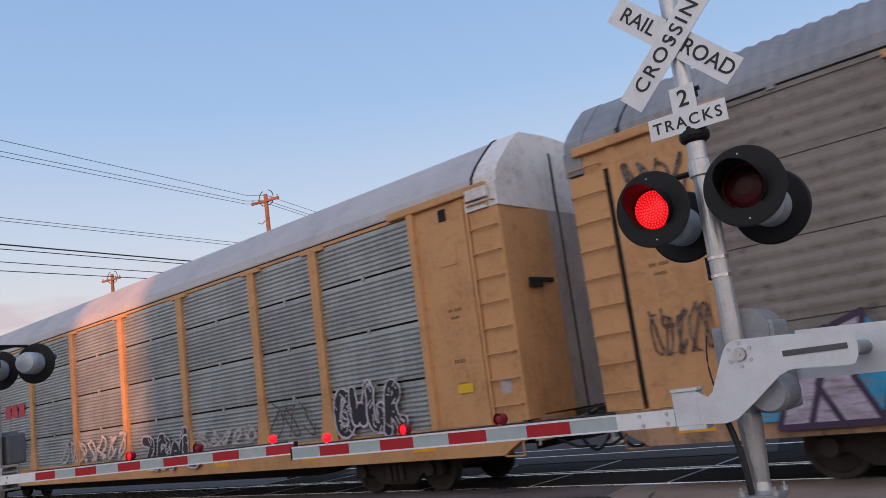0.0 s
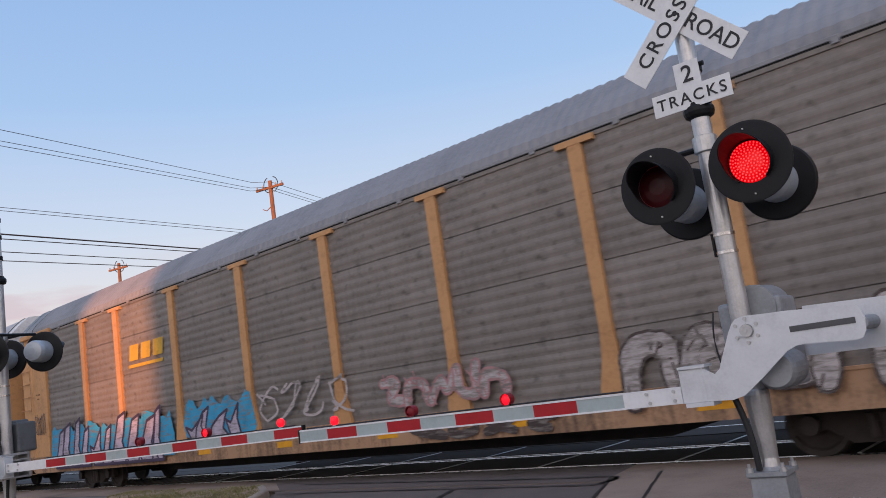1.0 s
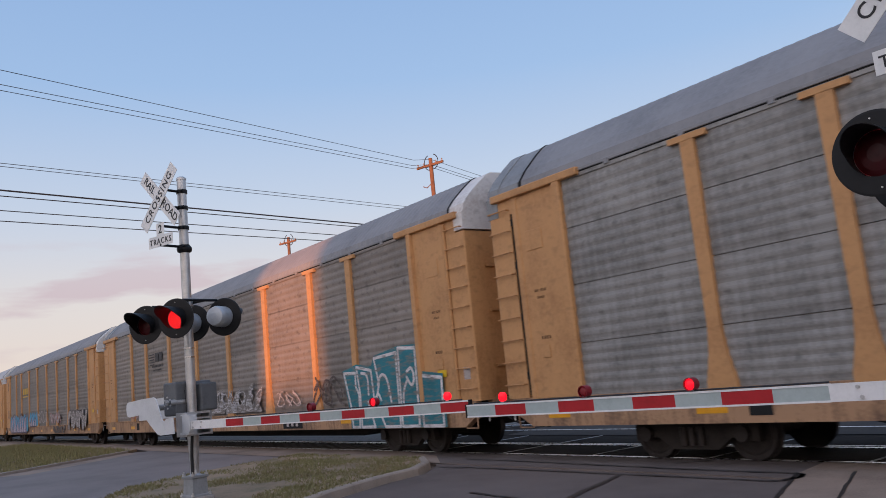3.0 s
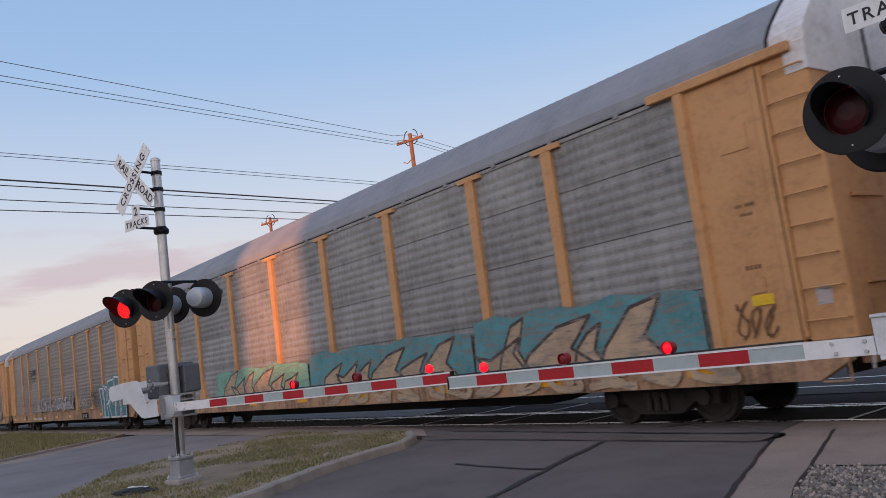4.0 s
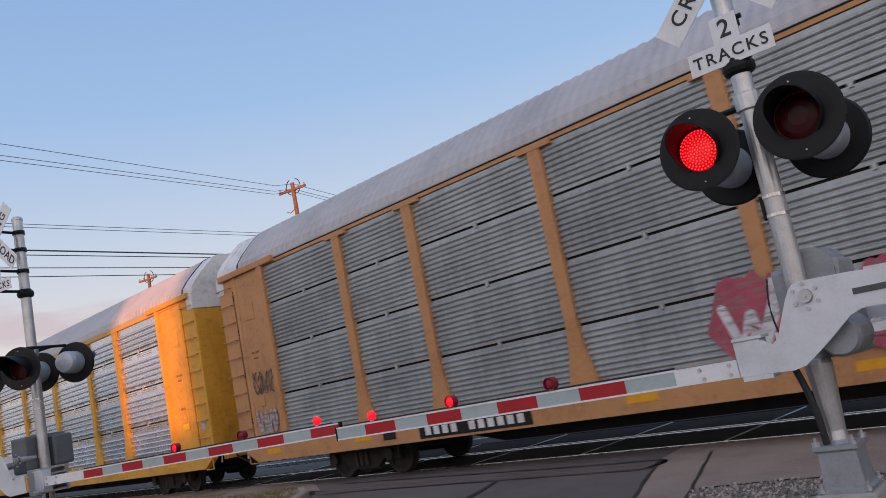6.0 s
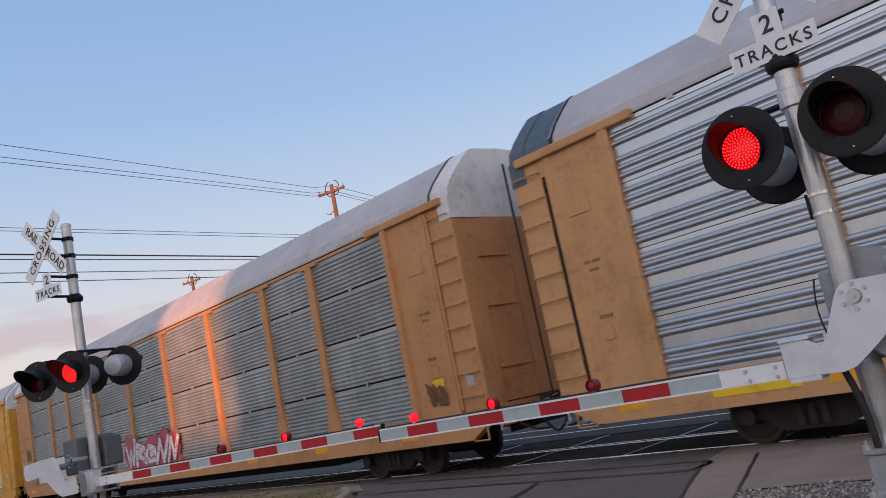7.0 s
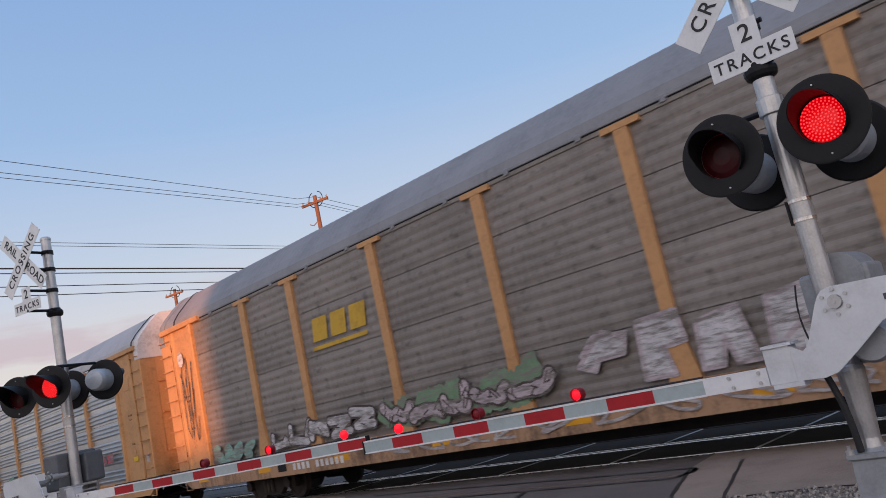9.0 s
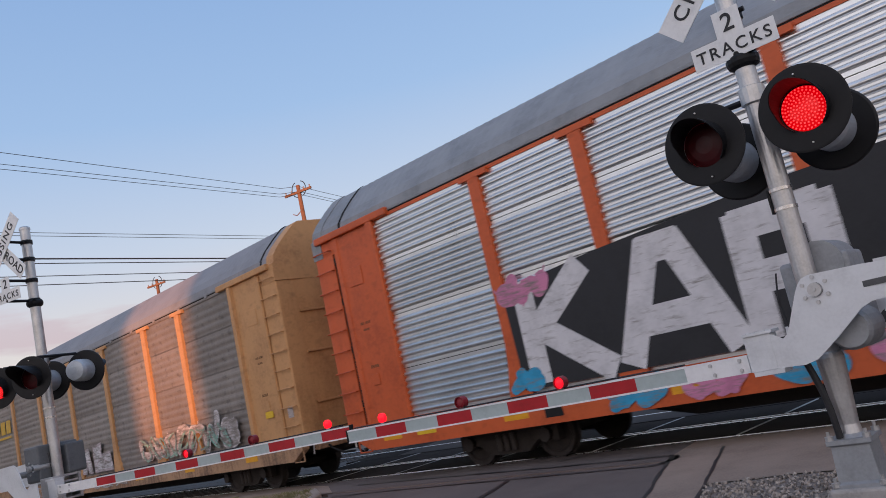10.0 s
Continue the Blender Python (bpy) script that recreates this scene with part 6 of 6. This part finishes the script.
    part("shoe_flange", bx(*sorted((-0.43 * s, -0.22 * s)), -0.35, -0.19, 1.215 + q, 1.235 + q), ALU, gate)
    part("shoe_flange", bx(*sorted((-0.41 * s, -0.2 * s)), -0.35, -0.19, 0.935 + q, 0.965 + q), ALU, gate)
    az = arm_z
    part("arm_butt", bx(*sorted((-0.44 * s, -butt * s)), -0.318, -0.275, az - 0.062, az + 0.062), TRIM, gate, "white arm butt")
    for bx2, bz in ((-0.5, 0.035), (-0.5, -0.035), (-0.72, 0.035), (-0.7, -0.035)):
        bolt(gate, bx2 * s, -0.32, az + bz)
    arm, tip = stripes(sig, -butt * s, -s, n, -0.296, az, 0.105, first, length)
    part("tip_cap", bx(*sorted((tip, tip - 0.02 * s)), -0.32, -0.27, az - 0.07, az + 0.07), LAMPBLACK, arm)
    part("arm_wire", tb((-butt * s, -0.296, az + 0.075), (tip + 0.1 * s, -0.296, az + 0.075), 0.008, 6), CABLE, arm)
    for d, side in ((0.30, "steady"), (1.45, "b"), (2.6, "a")) if front else ((0.53, "steady"), (1.58, "a"), (2.68, "b")):
        arm_light(arm, tip + d * s, -0.296, az + 0.125, side)
    # hanging conduit
    pts = []
    for i in range(13):
        t_ = i / 12
        pts.append((-s * (0.15 - 0.09 * t_ - 0.025 * math.sin(math.pi * t_)), -0.10 + 0.02 * t_, 1.02 + q - (0.60 + q - dz) * t_))
    part("conduit", arc_tube(bmesh.new(), pts, 0.024, 8), CABLE, sig, "black flexible conduit")
    pts = [(-s * (0.13 + 0.03 * math.sin(3 * t_)), -0.2, 1.6 + q - 0.42 * t_) for t_ in np.linspace(0, 1, 8)]
    part("wire", arc_tube(bmesh.new(), pts, 0.007, 5), CABLE, sig)
    return sig


crossing_signal(pose(-2.324, 5.911, LIFT, 0, 0, 5.0), 1, "galvanized crossing signal with lowered striped gate arm beside gravel", 4.45, 2.90, -0.10, 3.28, 1.03, (-0.20, 0.40), 9, 0, 0.42, 0.92, lamp_x=(-0.367, 0.357))
LAG[0] = 0.134
crossing_signal(pose(-12.9, 4.32, LIFT, 0, 0, 14), -1, "tall galvanized crossing signal with lowered striped gate arm on grass", 5.02, 2.97, -0.43, 3.95, 1.07, (-0.42, 0.435), 11, 1, 0.404, 1.32, lamp_turn=24, dz=-0.12, mech_dz=0.0, front=True, sign_turn=3, lamp_x=(-0.52, 0.35), back_dz=0.02)


def litter(x, y, z):
    """A crumpled dark cloth on the verge."""
    rng = random.Random(12)
    bm = bmesh.new()
    bmesh.ops.create_icosphere(bm, subdivisions=3, radius=1.0)
    for v in bm.verts:
        k = 1 + 0.5 * noise.noise(v.co * 2.6)
        v.co = Vector((v.co.x * 0.30 * k, v.co.y * 0.13 * k, max(-0.02, v.co.z * 0.075 * k)))
    t = thing("litter", pose(x, y, z, 0, 0, 55), "crumpled black cloth litter on the dry grass", "litter")
    part("cloth", bm, CABLE, t)
    for i in range(3):
        part("scrap", put(bx(-0.05, 0.05, -0.02, 0.02, 0.0, 0.012, bevel=0.003), pose(0.1 * i - 0.05, 0.02 * i, 0.085 - 0.012 * i, 12, rng.uniform(-15, 15), 40 * i)), TRIM, t, "pale paper scrap")


litter(-12.81, 3.57, 0.12)


# ---- utility poles and wires ----
def utility_pole(x, y, h, turn, label):
    wood = mat("pole_wood", (0.20, 0.10, 0.06), 0.9, var=0.3, scale=3, fine=30, bump=0.3, streak=0.4)
    p = thing("utility_pole", pose(x, y, -0.05, 0, 0, turn), label, "utility pole", "utility poles")
    part("shaft", lathe([(0.20, 0), (0.13, h), (0, h + 0.03)], 14), wood, p)
    part("crossarm", bx(-1.1, 1.1, -0.16, -0.05, h - 0.55, h - 0.40), wood, p)
    ins = mat("insulator", (0.35, 0.33, 0.34), 0.3, bump=0)
    for dx in (-1.0, -0.5, 0.5, 1.0):
        piece("insulator", "insul", lambda: lathe([(0.02, 0), (0.06, 0.04), (0.03, 0.09), (0.06, 0.13), (0.0, 0.2)], 10), ins, p, pose(dx, -0.1, h - 0.4))
    for s in (-1, 1):
        pts = [(s * (0.15 + 0.42 * math.sin(a)), 0.05, h - 0.25 + 0.5 * math.cos(a) * (1 if a < 3 else 0.8)) for a in np.linspace(0.2, 4.2, 14)]
        part("jumper_loop", arc_tube(bmesh.new(), pts, 0.03, 5), CABLE, p)
    part("transformer_bracket", arc_tube(bmesh.new(), [(0.1, 0, h - 1.6), (-0.5, 0, h - 1.9), (-0.8, 0, h - 1.75)], 0.03, 5), wood, p)
    return p


utility_pole(-41.9, 30.8, 16.0, 16, "reddish wooden utility pole with crossarm and wire loops")
utility_pole(-66.0, 31.9, 15.5, 16, "distant reddish wooden utility pole with crossarm")


def wire(a, b, r, sag, name="overhead_wire", end=None):
    a, b = Vector(a), Vector(b)
    pts = [a.lerp(b, i / 24) - Vector((0, 0, sag * 4 * (i / 24) * (1 - i / 24))) for i in range(25)]
    if end is not None:
        pts.append(Vector(end))
    bm = arc_tube(bmesh.new(), pts, r, 5)
    ob = link(name, bm, CABLE)
    return tagged(ob, "thin black overhead wire between utility poles", "overhead wire", "overhead wires")


def reach(az, el, z):
    d = (z - 1.596) / math.tan(radians(el))
    return Vector((d * math.sin(radians(az)), d * math.cos(radians(az)), z))


def wire_through(p, q, r, back=30.0, on=0.0, sag=0.0, end=None):
    """A straight run through two points, carried on at both ends."""
    d = (q - p).normalized()
    wire(p - d * back, q + d * on, r, sag, end=end)


for el, az2, el2 in ((21.02, -54.9, 15.42), (20.2, -55.05, 15.06), (19.86, -55.1, 14.86)):
    far_end = reach(az2, el2, 1.596 + 51.9 * math.tan(radians(el2)))
    wire_through(reach(-79.0, el, 15.3), far_end, 0.015, 26, end=Vector((-41.93, 30.78, far_end.z - 0.02)))
    head = Vector((-41.9, 30.82, far_end.z - 0.02))
    wire(head, head + Vector((-16.7, 57.6, -0.2)), 0.015, 0.9)
for a, b, z, r in (((-79.3, 15.62), (-56.6, 12.40), 12.0, 0.014), ((-79.3, 15.42), (-57.2, 12.31), 11.9, 0.014), ((-79.28, 13.95), (-59.4, 11.33), 9.6, 0.032),
                   ((-79.28, 13.61), (-60.0, 11.20), 9.5, 0.02), ((-79.26, 12.73), (-62.0, 10.80), 9.0, 0.018), ((-79.25, 12.1), (-63.0, 10.46), 8.6, 0.018)):
    wire_through(reach(*a, z), reach(*b, z), r, 25, 7, end=Vector((-41.9, 30.8, z - 0.6)))


# ---- unseen blocks added behind the viewer, with a gap that shapes the low sun ----
def light_blocker(cx, cy, turn, w, h, depth):
    wall = mat("plain_stucco", (0.42, 0.37, 0.32), 0.9, var=0.2, scale=0.4, fine=12, bump=0.2)
    b = thing("building", pose(cx, cy, -0.1, 0, 0, turn), "long unseen stucco block added to shape the light", "building", "buildings")
    part("wall", bx(-w / 2, w / 2, -depth / 2, depth / 2, 0, h), wall, b)
    part("roof", bx(-w / 2 - 0.2, w / 2 + 0.2, -depth / 2 - 0.2, depth / 2 + 0.2, h, h + 0.3), mat("roof_felt", (0.15, 0.14, 0.14), 0.9), b)


def build_light_blockers():
    s = Vector((SUN_DIR.x, SUN_DIR.y, 0)).normalized()
    side = Vector((-s.y, s.x, 0))
    mid = Vector((-20.9, SIDE, 0)) + s * 82
    turn = math.degrees(math.atan2(side.y, side.x))
    gap, w = 3.2, 70.0
    for k in (-1, 1):
        c = mid + side * k * (gap / 2 + w / 2)
        light_blocker(c.x, c.y, turn, w, 10.5, 9.0)
    # low block added in the gap to cut off the sun patch's foot
    light_blocker(mid.x, mid.y, turn, gap + 2.0, 4.4, 3.0)
    # extra block added to darken what the train's side reflects
    light_blocker(-62.0, -19.0, 4.0, 70.0, 4.6, 12.0)


build_light_blockers()


# ---- what moves ----
def motions():
    for car, x in TRAIN:
        walk(car, [(0.0, pose(x, SIDE, LIFT)), (5.0, pose(x - V * 5, SIDE, LIFT)), (10.0, pose(x - V * 10, SIDE, LIFT))])
    turns = (0.37, 1.0, 1.6, 2.2, 2.77, 3.33, 3.87, 4.57, 5.13, 5.73, 6.33, 6.87, 7.53, 8.1, 8.7, 9.3, 9.87)
    for core, at, side, lag in FLASH:
        rows = []
        lit = side == "a"
        angle = 0 if lit else 180
        rows.append((0.0, pose(*at, 0, 0, angle)))
        for t in turns:
            f = round((t + lag) * FPS)
            if f > 296:
                continue
            rows.append((f / FPS, pose(*at, 0, 0, angle)))
            for i in (1, 2, 3):
                rows.append(((f + i) / FPS, pose(*at, 0, 0, angle + 60 * i)))
            angle += 180
        rows.append((10.0, pose(*at, 0, 0, angle)))
        walk(core, rows)


motions()
